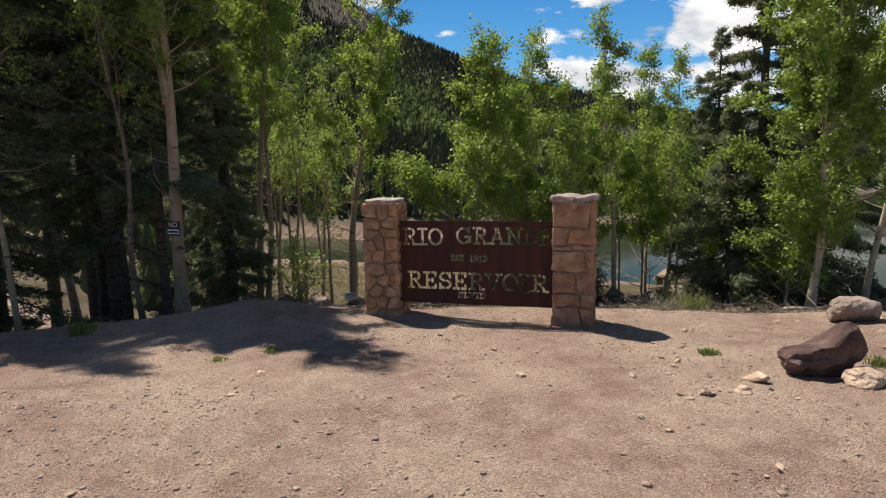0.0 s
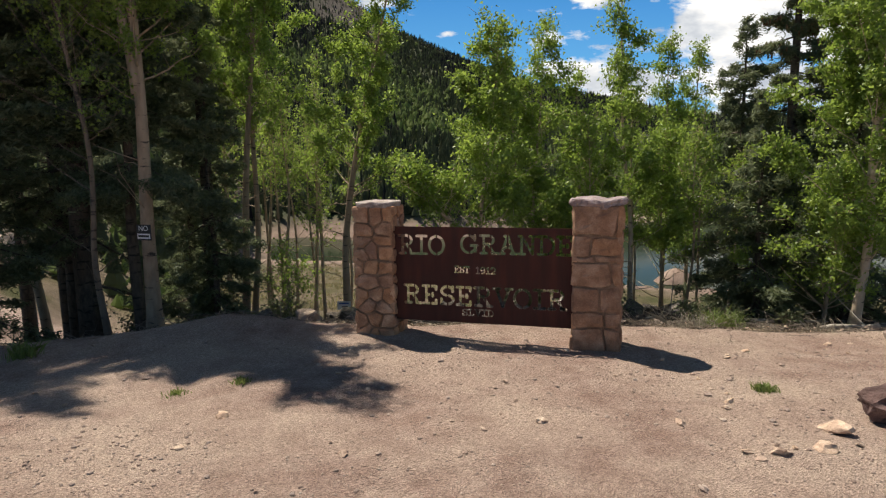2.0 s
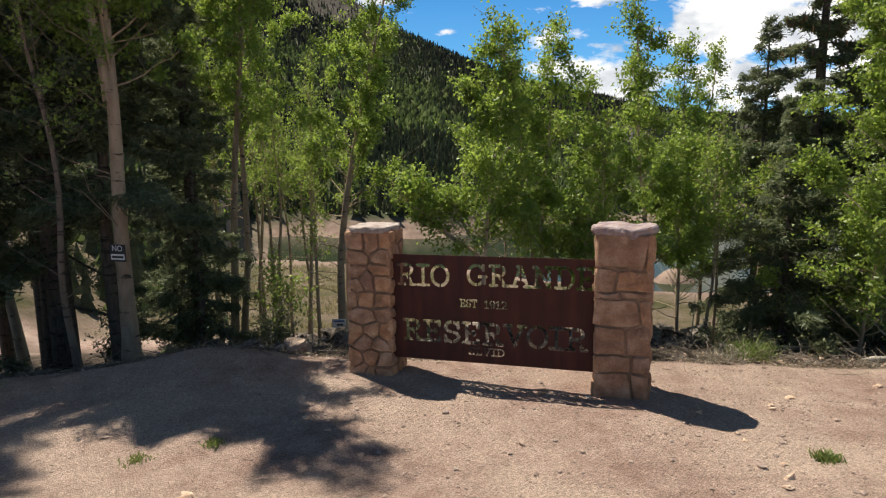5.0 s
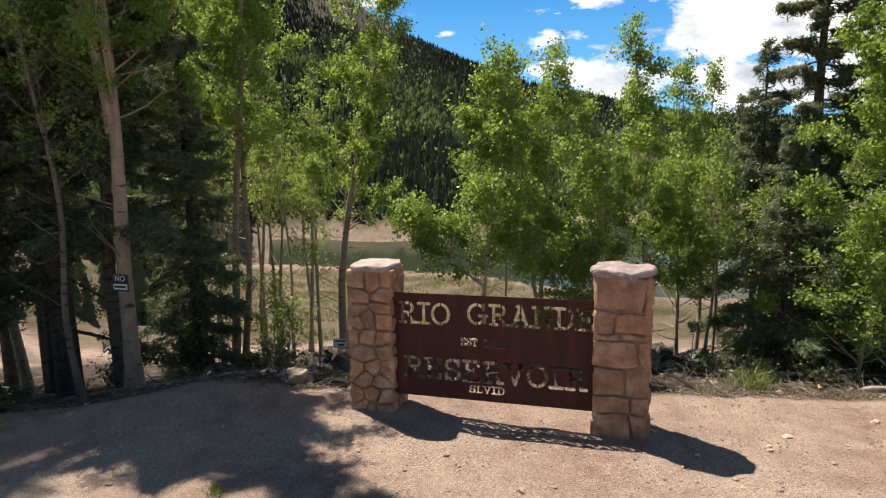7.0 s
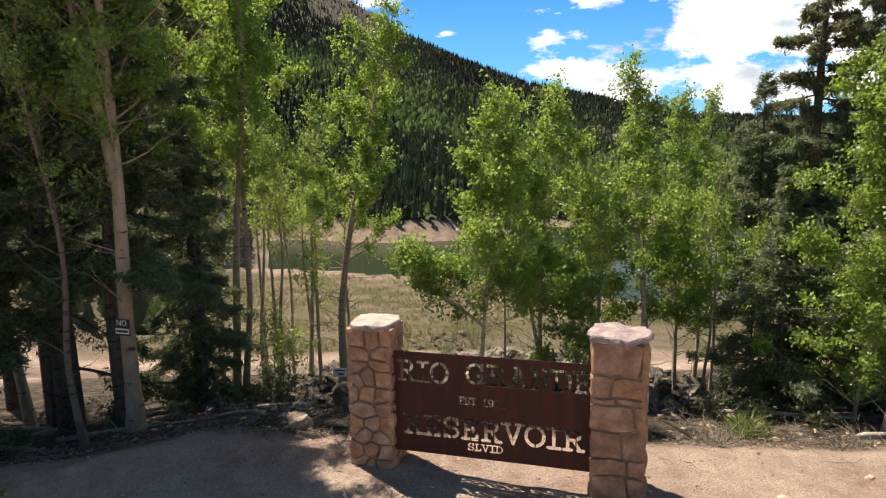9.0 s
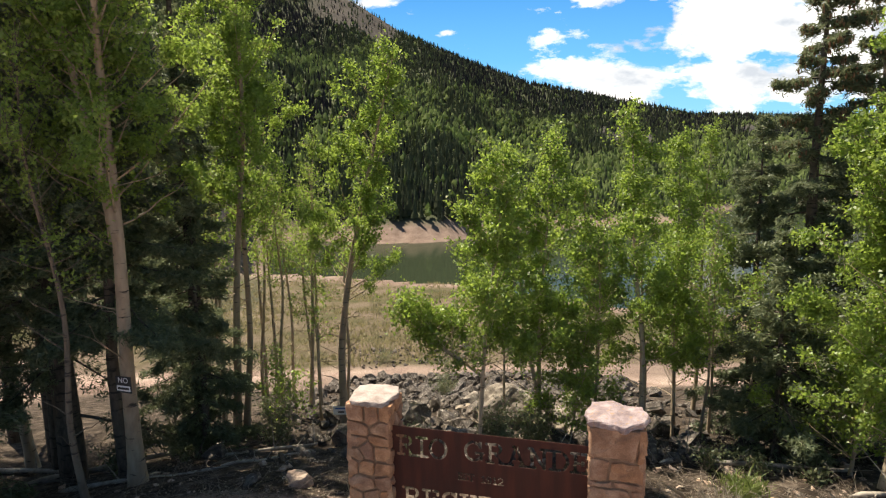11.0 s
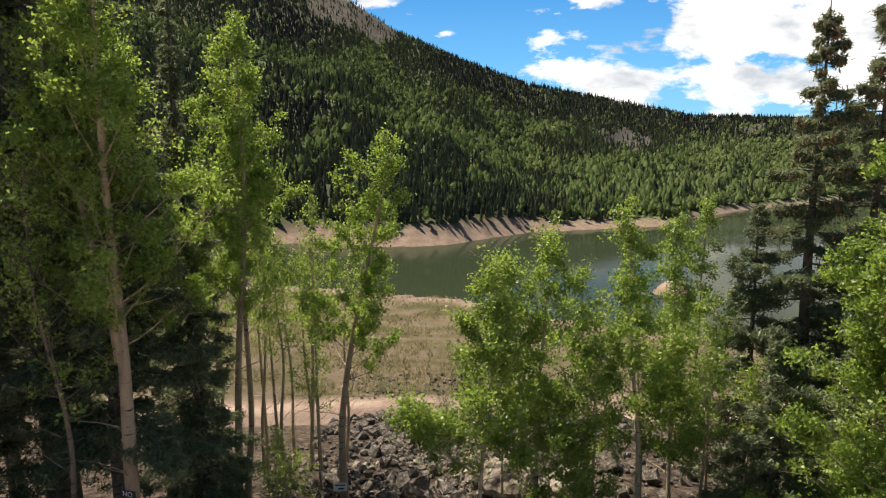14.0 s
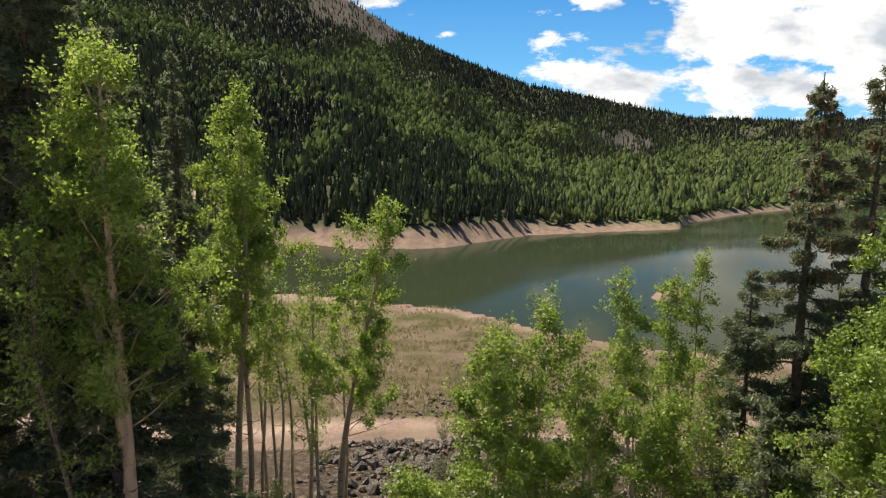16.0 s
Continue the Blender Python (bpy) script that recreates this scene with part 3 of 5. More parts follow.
# ---- far forest ----
def cones(x, y, z, h, r, sides, tiers, rng):
    """Joined narrow conifers."""
    n = len(x)
    V, F, c = [], [], 0
    for k in range(tiers):
        lo, hi = k / tiers * 0.8 + 0.08, min(1.0, (k + 1.5) / tiers * 0.8 + 0.2) if k < tiers - 1 else 1.0
        ang = np.arange(sides)[None] * 2 * np.pi / sides + rng.uniform(0, 6.3, n)[:, None]
        rr = (r * (1 - lo) ** 0.8)[:, None] * rng.uniform(0.65, 1.25, (n, sides))
        ring = np.stack([x[:, None] + rr * np.cos(ang), y[:, None] + rr * np.sin(ang), (z + h * lo)[:, None] + 0 * ang], -1)
        apex = np.stack([x, y, z + h * hi], -1)[:, None]
        V.append(np.concatenate([ring, apex], 1).reshape(-1, 3))
        j = np.arange(sides)
        tri = np.stack([j, (j + 1) % sides, np.full(sides, sides)], -1)
        F.append((np.arange(n)[:, None, None] * (sides + 1) + tri[None]).reshape(-1, 3) + c)
        c += n * (sides + 1)
    return np.concatenate(V), np.concatenate(F)


def crowns(x, y, z, h, r, rng):
    """Joined rounded broadleaf crowns with uneven outlines."""
    n = len(x)
    lon, rings = 6, ((0.42, 1.0),)
    V = [np.stack([x, y, z + h * 0.12], -1)[:, None]]
    for hh, rr in rings:
        ang = np.arange(lon)[None] * 2 * np.pi / lon + rng.uniform(0, 6.3, n)[:, None]
        rad = (r * rr)[:, None] * rng.uniform(0.6, 1.3, (n, lon))
        V.append(np.stack([x[:, None] + rad * np.cos(ang), y[:, None] + rad * np.sin(ang), (z + h * hh)[:, None] + (h[:, None] * rng.uniform(-0.07, 0.07, (n, lon)))], -1))
    V.append(np.stack([x, y, z + h], -1)[:, None])
    V = np.concatenate(V, 1)
    per = V.shape[1]
    t = []
    for j in range(lon):
        k = (j + 1) % lon
        t.append((0, 1 + k, 1 + j))
        t.append((1 + j, 1 + k, per - 1))
    return V.reshape(-1, 3), (np.arange(n)[:, None, None] * per + np.array(t)[None]).reshape(-1, 3)


def build_far_forest():
    rng = np.random.default_rng(11)
    n = 130000
    s = rng.uniform(-0.86, 0.95, n)
    y = np.sqrt(rng.uniform(300.0 ** 2, 1450.0 ** 2, n))
    keep = rng.uniform(0, 1, n) < np.interp(y, [300, 700, 1450], [1.0, 0.8, 0.5])
    s, y = s[keep], y[keep]
    x = s * y
    z = ground_height(x, y)
    ds = shore_line(x, y, s)
    f = (y - ds) / (RIDGE - ds)
    ok = (z > WATER + np.interp(s, [-0.3, -0.05, 0.13, 0.2, 0.35, 0.5], [7, 9, 8, 3, 3, 2]) + 5 * (fbm(x * 0.02, y * 0.02, 81) - 0.4)) & (y > ds + 19)
    bare = cliff(s, (z - 7.0) / y) > 0.5
    talus = scree(x, y, s, f) > 0.54
    ok &= ~((bare | talus) & (rng.uniform(0, 1, len(x)) < np.where(bare, 0.8, 0.84)))
    x, y, z, s, f = x[ok], y[ok], z[ok], s[ok], f[ok]
    e = (z - 7.0) / y
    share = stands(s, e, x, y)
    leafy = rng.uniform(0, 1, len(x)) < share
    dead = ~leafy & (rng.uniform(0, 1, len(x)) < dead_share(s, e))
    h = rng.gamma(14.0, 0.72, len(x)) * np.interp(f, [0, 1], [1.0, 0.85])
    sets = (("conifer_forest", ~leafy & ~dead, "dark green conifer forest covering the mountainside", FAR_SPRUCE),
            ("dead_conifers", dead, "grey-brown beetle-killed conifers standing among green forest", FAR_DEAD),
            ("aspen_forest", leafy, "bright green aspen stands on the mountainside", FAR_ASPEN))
    for name, m, label, mat in sets:
        xx, yy, zz, hh = x[m], y[m], z[m] - 0.4, h[m]
        if name == "aspen_forest":
            fold = np.where(yy < 500, 3, 1)
            xx, yy, zz, hh, fold = (np.repeat(a, fold) for a in (xx, yy, zz, hh, fold))
            wide = np.where(fold > 1, 0.16, 0.0) * hh
            xx, yy = xx + rng.normal(0, 1, len(xx)) * wide, yy + rng.normal(0, 1, len(xx)) * wide
            zz = zz + np.where(fold > 1, rng.uniform(0.0, 0.35, len(xx)), 0) * hh
            hh = hh * np.where(fold > 1, 0.72, 1.0)
            v, t = crowns(xx, yy, zz, hh * rng.uniform(0.55, 0.9, len(hh)), hh * rng.uniform(0.24, 0.36, len(hh)) * np.where(fold > 1, 0.72, 1.0), rng)
        else:
            lean = 0.11 if name == "dead_conifers" else 0.19
            c = yy < 560
            v, t = cones(xx[c], yy[c], zz[c], hh[c], hh[c] * lean, 6, 4, rng)
            v2, t2 = cones(xx[~c], yy[~c], zz[~c], hh[~c], hh[~c] * lean * (1.4 if name == "dead_conifers" else 1.1), 4, 1 if name == "dead_conifers" else 2, rng)
            v, t = np.concatenate([v, v2]), np.concatenate([t, t2 + len(v)])
        tagged(new(name, mesh_of(name, v, t, mat)), label, "forest", kind="stuff")


def far_foliage(name, a, b_, c_, thin):
    m, n, l, b = material(name)
    n.remove(b)
    g = n.new("ShaderNodeNewGeometry")
    col = ramp(n, l, g.outputs["Random Per Island"], [(0, a), (0.5, b_), (1, c_)])
    col = mixed(n, l, 0.7, col, ramp(n, l, noise_node(n, l, g.outputs["Position"], 1.1, 4, 0.7), [(0.3, (0.42, 0.42, 0.42)), (0.7, (0.6, 0.6, 0.6))]), "OVERLAY")
    d, t, x = n.new("ShaderNodeBsdfDiffuse"), n.new("ShaderNodeBsdfTranslucent"), n.new("ShaderNodeMixShader")
    l.new(col, d.inputs[0])
    l.new(col, t.inputs[0])
    x.inputs[0].default_value = thin
    l.new(d.outputs[0], x.inputs[1])
    l.new(t.outputs[0], x.inputs[2])
    l.new(x.outputs[0], n["Material Output"].inputs[0])
    return m


# both far greens lifted paler and bluer, putting distance haze into the colour
FAR_SPRUCE = far_foliage("far_conifer", (0.12, 0.142, 0.098), (0.156, 0.182, 0.122), (0.195, 0.224, 0.142), 0.68)
# dead-wood grey, darkened to put cloud shadow into the upper slope
FAR_DEAD = far_foliage("far_dead", (0.046, 0.045, 0.053), (0.058, 0.056, 0.064), (0.074, 0.07, 0.078), 0.5)
FAR_ASPEN = far_foliage("far_aspen", (0.205, 0.262, 0.12), (0.25, 0.312, 0.143), (0.295, 0.362, 0.163), 0.62)
build_far_forest()


def build_left_bank():
    """Bushes and small conifers on the dirt slope beside the bench."""
    rng = np.random.default_rng(19)
    n = 5200
    y = rng.uniform(40, 320, n)
    x = -0.29 * y - 9 - rng.exponential(45, n)
    z = ground_height(x, y)
    ok = (z > WATER + 14) & (fbm(x * 0.06, y * 0.06, 23) + rng.normal(0, 0.06, n) > 0.44) & (x > -0.95 * y)
    x, y, z = x[ok], y[ok], z[ok]
    tall = rng.uniform(0, 1, len(x)) < 0.22
    h = np.where(tall, rng.uniform(2.5, 7.0, len(x)), rng.uniform(0.8, 2.6, len(x)))
    v, t = cones(x[tall], y[tall], z[tall] - 0.2, h[tall], h[tall] * 0.2, 6, 5, rng)
    tagged(new("bank_conifers", mesh_of("bank_conifers", v, t, FAR_SPRUCE)), "small dark conifers on the dirt bank", "forest", kind="stuff")
    x, y, z, h = (np.repeat(q[~tall], 3) for q in (x, y, z, h))
    k = len(x)
    v, t = crowns(x + rng.normal(0, 0.45, k) * h, y + rng.normal(0, 0.45, k) * h, z - 0.2, h * rng.uniform(0.4, 1.0, k), h * rng.uniform(0.2, 0.4, k), rng)
    tagged(new("bank_bushes", mesh_of("bank_bushes", v, t, FAR_ASPEN)), "low green bushes scattered over the dirt bank", "shrub", kind="stuff")


build_left_bank()


# ---- sign ----
U = np.array([0.9619, -0.2735])
NRM = np.array([-0.2735, -0.9619])
P_LEFT, P_RIGHT = np.array([-0.606, 8.319]), np.array([1.575, 7.700])
SIGN_YAW = math.atan2(U[1], U[0])


def arc(cx, cy, rx, ry, a0, a1, n=14):
    return [(cx + rx * math.cos(radians(a0 + (a1 - a0) * k / n)), cy + ry * math.sin(radians(a0 + (a1 - a0) * k / n))) for k in range(n + 1)]


def glyph(ch):
    """Strokes of a slab-serif letter in a box 0..1 high, and its width."""
    def slab(x, y, r=0.15):
        return [(x - r, y), (x + r, y)]
    g = {
        "R": ([[(0.18, 0), (0.18, 1)], [(0.0, 1), (0.42, 1)], arc(0.42, 0.76, 0.25, 0.24, 90, -90), [(0.18, 0.52), (0.42, 0.52)], [(0.42, 0.52), (0.68, 0.0)], slab(0.18, 0), slab(0.72, 0, 0.11)], 0.84),
        "I": ([[(0.25, 0), (0.25, 1)], slab(0.25, 0, 0.25), slab(0.25, 1, 0.25)], 0.52),
        "O": ([arc(0.40, 0.5, 0.38, 0.5, 0, 360, 28)], 0.82),
        "G": ([arc(0.40, 0.5, 0.38, 0.5, 40, 335, 24), [(0.5, 0.42), (0.84, 0.42)], [(0.76, 0.42), (0.76, 0.08)], [(0.72, 0.75), (0.72, 1.0)]], 0.88),
        "A": ([[(0.12, 0), (0.42, 1)], [(0.42, 1), (0.72, 0)], [(0.24, 0.34), (0.6, 0.34)], slab(0.10, 0), slab(0.74, 0), [(0.28, 1), (0.44, 1)]], 0.86),
        "N": ([[(0.14, 0), (0.14, 1)], [(0.14, 1), (0.68, 0)], [(0.68, 0), (0.68, 1)], slab(0.14, 0, 0.14), slab(0.68, 1, 0.14), [(0.0, 1), (0.14, 1)]], 0.84),
        "D": ([[(0.16, 0), (0.16, 1)], [(0, 0), (0.36, 0)], [(0, 1), (0.36, 1)], arc(0.36, 0.5, 0.38, 0.5, 90, -90, 18)], 0.80),
        "E": ([[(0.16, 0), (0.16, 1)], [(0, 0), (0.66, 0)], [(0, 1), (0.66, 1)], [(0.16, 0.5), (0.5, 0.5)], [(0.66, 0), (0.66, 0.2)], [(0.66, 1), (0.66, 0.8)], [(0.48, 0.42), (0.48, 0.58)]], 0.76),
        "S": ([arc(0.34, 0.75, 0.28, 0.25, 20, 270, 14), arc(0.34, 0.25, 0.30, 0.25, 90, -160, 14), [(0.62, 0.72), (0.62, 1.0)], [(0.05, 0.28), (0.05, 0.0)]], 0.72),
        "V": ([[(0.1, 1), (0.4, 0)], [(0.4, 0), (0.7, 1)], slab(0.1, 1), slab(0.7, 1)], 0.82),
        "T": ([[(0.36, 0), (0.36, 1)], [(0, 1), (0.72, 1)], slab(0.36, 0), [(0.0, 1), (0.0, 0.74)], [(0.72, 1), (0.72, 0.74)]], 0.78),
        "L": ([[(0.16, 0), (0.16, 1)], slab(0.16, 1), [(0, 0), (0.6, 0)], [(0.6, 0), (0.6, 0.3)]], 0.68),
        "1": ([[(0.25, 0), (0.25, 1)], slab(0.25, 0, 0.22), [(0.05, 0.85), (0.25, 1)]], 0.5),
        "9": ([arc(0.33, 0.7, 0.28, 0.3, 0, 360, 20), arc(0.33, 0.5, 0.28, 0.5, 0, -120, 12)], 0.72),
        "2": ([arc(0.33, 0.7, 0.28, 0.3, 170, -40, 14), [(0.55, 0.5), (0.06, 0)], [(0.06, 0), (0.64, 0)]], 0.72),
    }
    return g[ch]


def build_panel(parent):
    """Plasma-cut steel sheet: the letters are holes."""
    W, Hh, c = 2.36, 1.215, 0.004
    nx, nz = int(W / c), int(Hh / c)
    X, Z = np.meshgrid((np.arange(nx) + 0.5) * c, (np.arange(nz) + 0.5) * c)
    hole = np.zeros((nz, nx), bool)
    wob = (fbm(X * 60, Z * 60, 7, 2) - 0.5) * 0.004

    def write(text, x0, z0, height, width, stroke, gap=0.12, space=0.55):
        total = sum(space if ch == " " else glyph(ch)[1] + gap for ch in text) - gap
        k, x = width / total, x0
        for ch in text:
            if ch == " ":
                x += space * k
                continue
            strokes, w = glyph(ch)
            box = (X > x - 0.05) & (X < x + w * k + 0.05) & (Z > z0 - 0.03) & (Z < z0 + height + 0.03)
            bx, bz, bw = X[box], Z[box], wob[box]
            near = np.full(bx.shape, 9.0)
            for st in strokes:
                for (ax, az), (bx2, bz2) in zip(st[:-1], st[1:]):
                    ax_, az_, ex, ez = x + ax * k, z0 + az * height, (bx2 - ax) * k, (bz2 - az) * height
                    t = np.clip(((bx - ax_) * ex + (bz - az_) * ez) / (ex * ex + ez * ez + 1e-12), 0, 1)
                    near = np.minimum(near, np.hypot(bx - ax_ - t * ex, bz - az_ - t * ez))
            cut = near + bw < stroke / 2
            mid = x + w * k / 2
            if ch in "OGDRAES92":   # bridges that hold the inner pieces
                cut &= ~((np.abs(bx - mid - (0.10 * k if ch in "RD" else 0)) < stroke * 0.2) & (np.abs(bz - z0 - height / 2) > height * 0.02))
            hole[box] |= cut
            x += (w + gap) * k
    write("RIO", 0.115, 0.868, 0.225, 0.60, 0.036)
    write("GRANDE", 0.930, 0.895, 0.215, 1.37, 0.035)
    write("EST", 0.845, 0.640, 0.080, 0.19, 0.015)
    write("1912", 1.120, 0.635, 0.080, 0.25, 0.016)
    write("RESERVOIR", 0.175, 0.228, 0.225, 2.05, 0.038)
    write("SLVID", 0.940, 0.095, 0.078, 0.40, 0.017)
    solid = ~hole
    verts, quads, d = [], [], 0.006

    def quad(a, b_, c_, e_):
        n0 = len(verts)
        verts.extend((a, b_, c_, e_))
        quads.append((n0, n0 + 1, n0 + 2, n0 + 3))
    open_runs, runs = {}, []
    for r in range(nz):
        row = np.concatenate([[False], solid[r], [False]])
        d_ = np.flatnonzero(row[1:] != row[:-1])
        now = {(int(a), int(b_)): None for a, b_ in zip(d_[::2], d_[1::2])}
        nxt = {}
        for key in now:
            nxt[key] = open_runs.pop(key) if key in open_runs else r
        for (a, b_), r0 in open_runs.items():
            runs.append((a, b_, r0, r))
        open_runs = nxt
    for (a, b_), r0 in open_runs.items():
        runs.append((a, b_, r0, nz))
    for a, b_, r0, r1 in runs:
        x0, x1, z0, z1 = a * c, b_ * c, r0 * c, r1 * c
        quad((x0, 0, z0), (x1, 0, z0), (x1, 0, z1), (x0, 0, z1))
        quad((x0, d, z0), (x0, d, z1), (x1, d, z1), (x1, d, z0))
        quad((x0, 0, z0), (x0, 0, z1), (x0, d, z1), (x0, d, z0))
        quad((x1, 0, z0), (x1, d, z0), (x1, d, z1), (x1, 0, z1))
        quad((x0, 0, z1), (x1, 0, z1), (x1, d, z1), (x0, d, z1))
        quad((x0, 0, z0), (x0, d, z0), (x1, d, z0), (x1, 0, z0))
    return part_mesh("panel", mesh_of("panel", verts, quads, STEEL), parent, "rusted steel sheet with cut-out slab letters")


def clip(poly, nx, ny, d):
    out = []
    for (ax, ay), (bx, by) in zip(poly, poly[1:] + poly[:1]):
        da, db = ax * nx + ay * ny - d, bx * nx + by * ny - d
        if da <= 0:
            out.append((ax, ay))
        if da * db < 0:
            t = da / (da - db)
            out.append((ax + t * (bx - ax), ay + t * (by - ay)))
    return out


def rubble_cells(rng, w, h, rows, per_row):
    """Rounded field stones of mixed size that fill a wall face w by h."""
    seeds = []
    for r in range(rows):
        k = int(rng.choice(per_row))
        for q in range(k):
            seeds.append(((q + 0.5 + rng.uniform(-0.3, 0.3)) * w / k, (r + 0.5 + rng.uniform(-0.36, 0.36)) * h / rows))
    cells = []
    for i, (px, py) in enumerate(seeds):
        poly = [(0, 0), (w, 0), (w, h), (0, h)]
        for j, (qx, qy) in enumerate(seeds):
            if i != j and len(poly) >= 3:
                dx, dy = qx - px, (qy - py) * 1.25
                poly = clip(poly, dx, dy, (dx * (px + qx) + dy * (py + qy)) / 2 - 0.010 * math.hypot(dx, dy))
        if len(poly) >= 3:
            cells.append(poly)
    return cells


COURSES = [(0.85, 0.70), (0.50, 0.68), (0.78, 0.57), (0.78, 0.80), (0.16, 0.45), (0.62, 0.37), (0.95, 0.92)]


def block_cells(rng, w, h, rows, per_row):
    """Broad split blocks in rough courses, a narrower stone beside each, with wavy beds."""
    plan = list(COURSES)
    if per_row:
        plan = [COURSES[k] for k in rng.permutation(len(COURSES))]
        plan = [(a, c if rng.uniform() < 0.5 else 1 - c) for a, c in plan]
    line = np.concatenate([[0], np.cumsum([a for a, c in plan])])
    line = line / line[-1] * h
    phase = rng.uniform(0, 50, len(plan) + 1)
    g = 0.011

    def bed(r, x):
        if r in (0, len(plan)):
            return line[r]
        return line[r] + 0.045 * noise.noise(Vector((x * 5.0, phase[r], 0.0))) + 0.014 * noise.noise(Vector((x * 15.0, phase[r], 3.0)))
    cells = []
    for r, (a, c) in enumerate(plan):
        cut, slant = c * w, rng.uniform(-0.035, 0.035) * min(1.0, a)
        for lo0, lo1, hi0, hi1 in ((0.0, cut - slant - g, 0.0, cut + slant - g), (cut - slant + g, w, cut + slant + g, w)):
            pts = []
            for t in (0.0, 0.33, 0.67, 1.0):
                x = lo0 + (lo1 - lo0) * t
                pts.append((x, bed(r, x) + g))
            for t in (1.0, 0.67, 0.33, 0.0):
                x = hi0 + (hi1 - hi0) * t
                pts.append((x, bed(r + 1, x) - g))
            cells.append(pts)
    return cells


def stone_mesh(rng, poly, proud):
    """A stone from its outline: ragged rim, worn edges and an uneven face."""
    pts, o = [], rng.uniform(0, 90)
    for (ax, ay), (bx, by), (cx, cy) in zip(poly[-1:] + poly[:-1], poly, poly[1:] + poly[:1]):
        pts += [(bx * 0.78 + ax * 0.22, by * 0.78 + ay * 0.22), (bx * 0.94 + (ax + cx) * 0.03, by * 0.94 + (ay + cy) * 0.03), (bx * 0.78 + cx * 0.22, by * 0.78 + cy * 0.22)]
        pts.append(((bx + cx) / 2, (by + cy) / 2))
    pts = [(x + 0.011 * noise.noise(Vector((x * 16, y * 16, o))), y + 0.011 * noise.noise(Vector((x * 16, y * 16, o + 9)))) for x, y in pts]
    mx, my = sum(p[0] for p in pts) / len(pts), sum(p[1] for p in pts) / len(pts)
    n = len(pts)
    tx, ty = rng.uniform(-0.05, 0.05), rng.uniform(-0.05, 0.05)
    bm = bmesh.new()
    rings = []
    for k, dep in ((1.0, -0.03), (1.0, proud * 0.25), (0.94, proud * 0.8), (0.62, proud), (0.3, proud * 1.05)):
        ring = []
        for x, y in pts:
            px, py = mx + (x - mx) * k, my + (y - my) * k
            d = dep + (0.018 * noise.noise(Vector((px * 11, py * 11, o))) + 0.007 * noise.noise(Vector((px * 34, py * 34, o))) + (px - mx) * tx + (py - my) * ty if dep > 0 else 0)
            ring.append(bm.verts.new((px, -d, py)))
        rings.append(ring)
    top = bm.verts.new((mx, -proud * 1.08, my))
    for a, b_ in zip(rings[:-1], rings[1:]):
        for j in range(n):
            bm.faces.new((a[j], a[(j + 1) % n], b_[(j + 1) % n], b_[j]))
    for j in range(n):
        bm.faces.new((rings[-1][j], rings[-1][(j + 1) % n], top))
    return bm


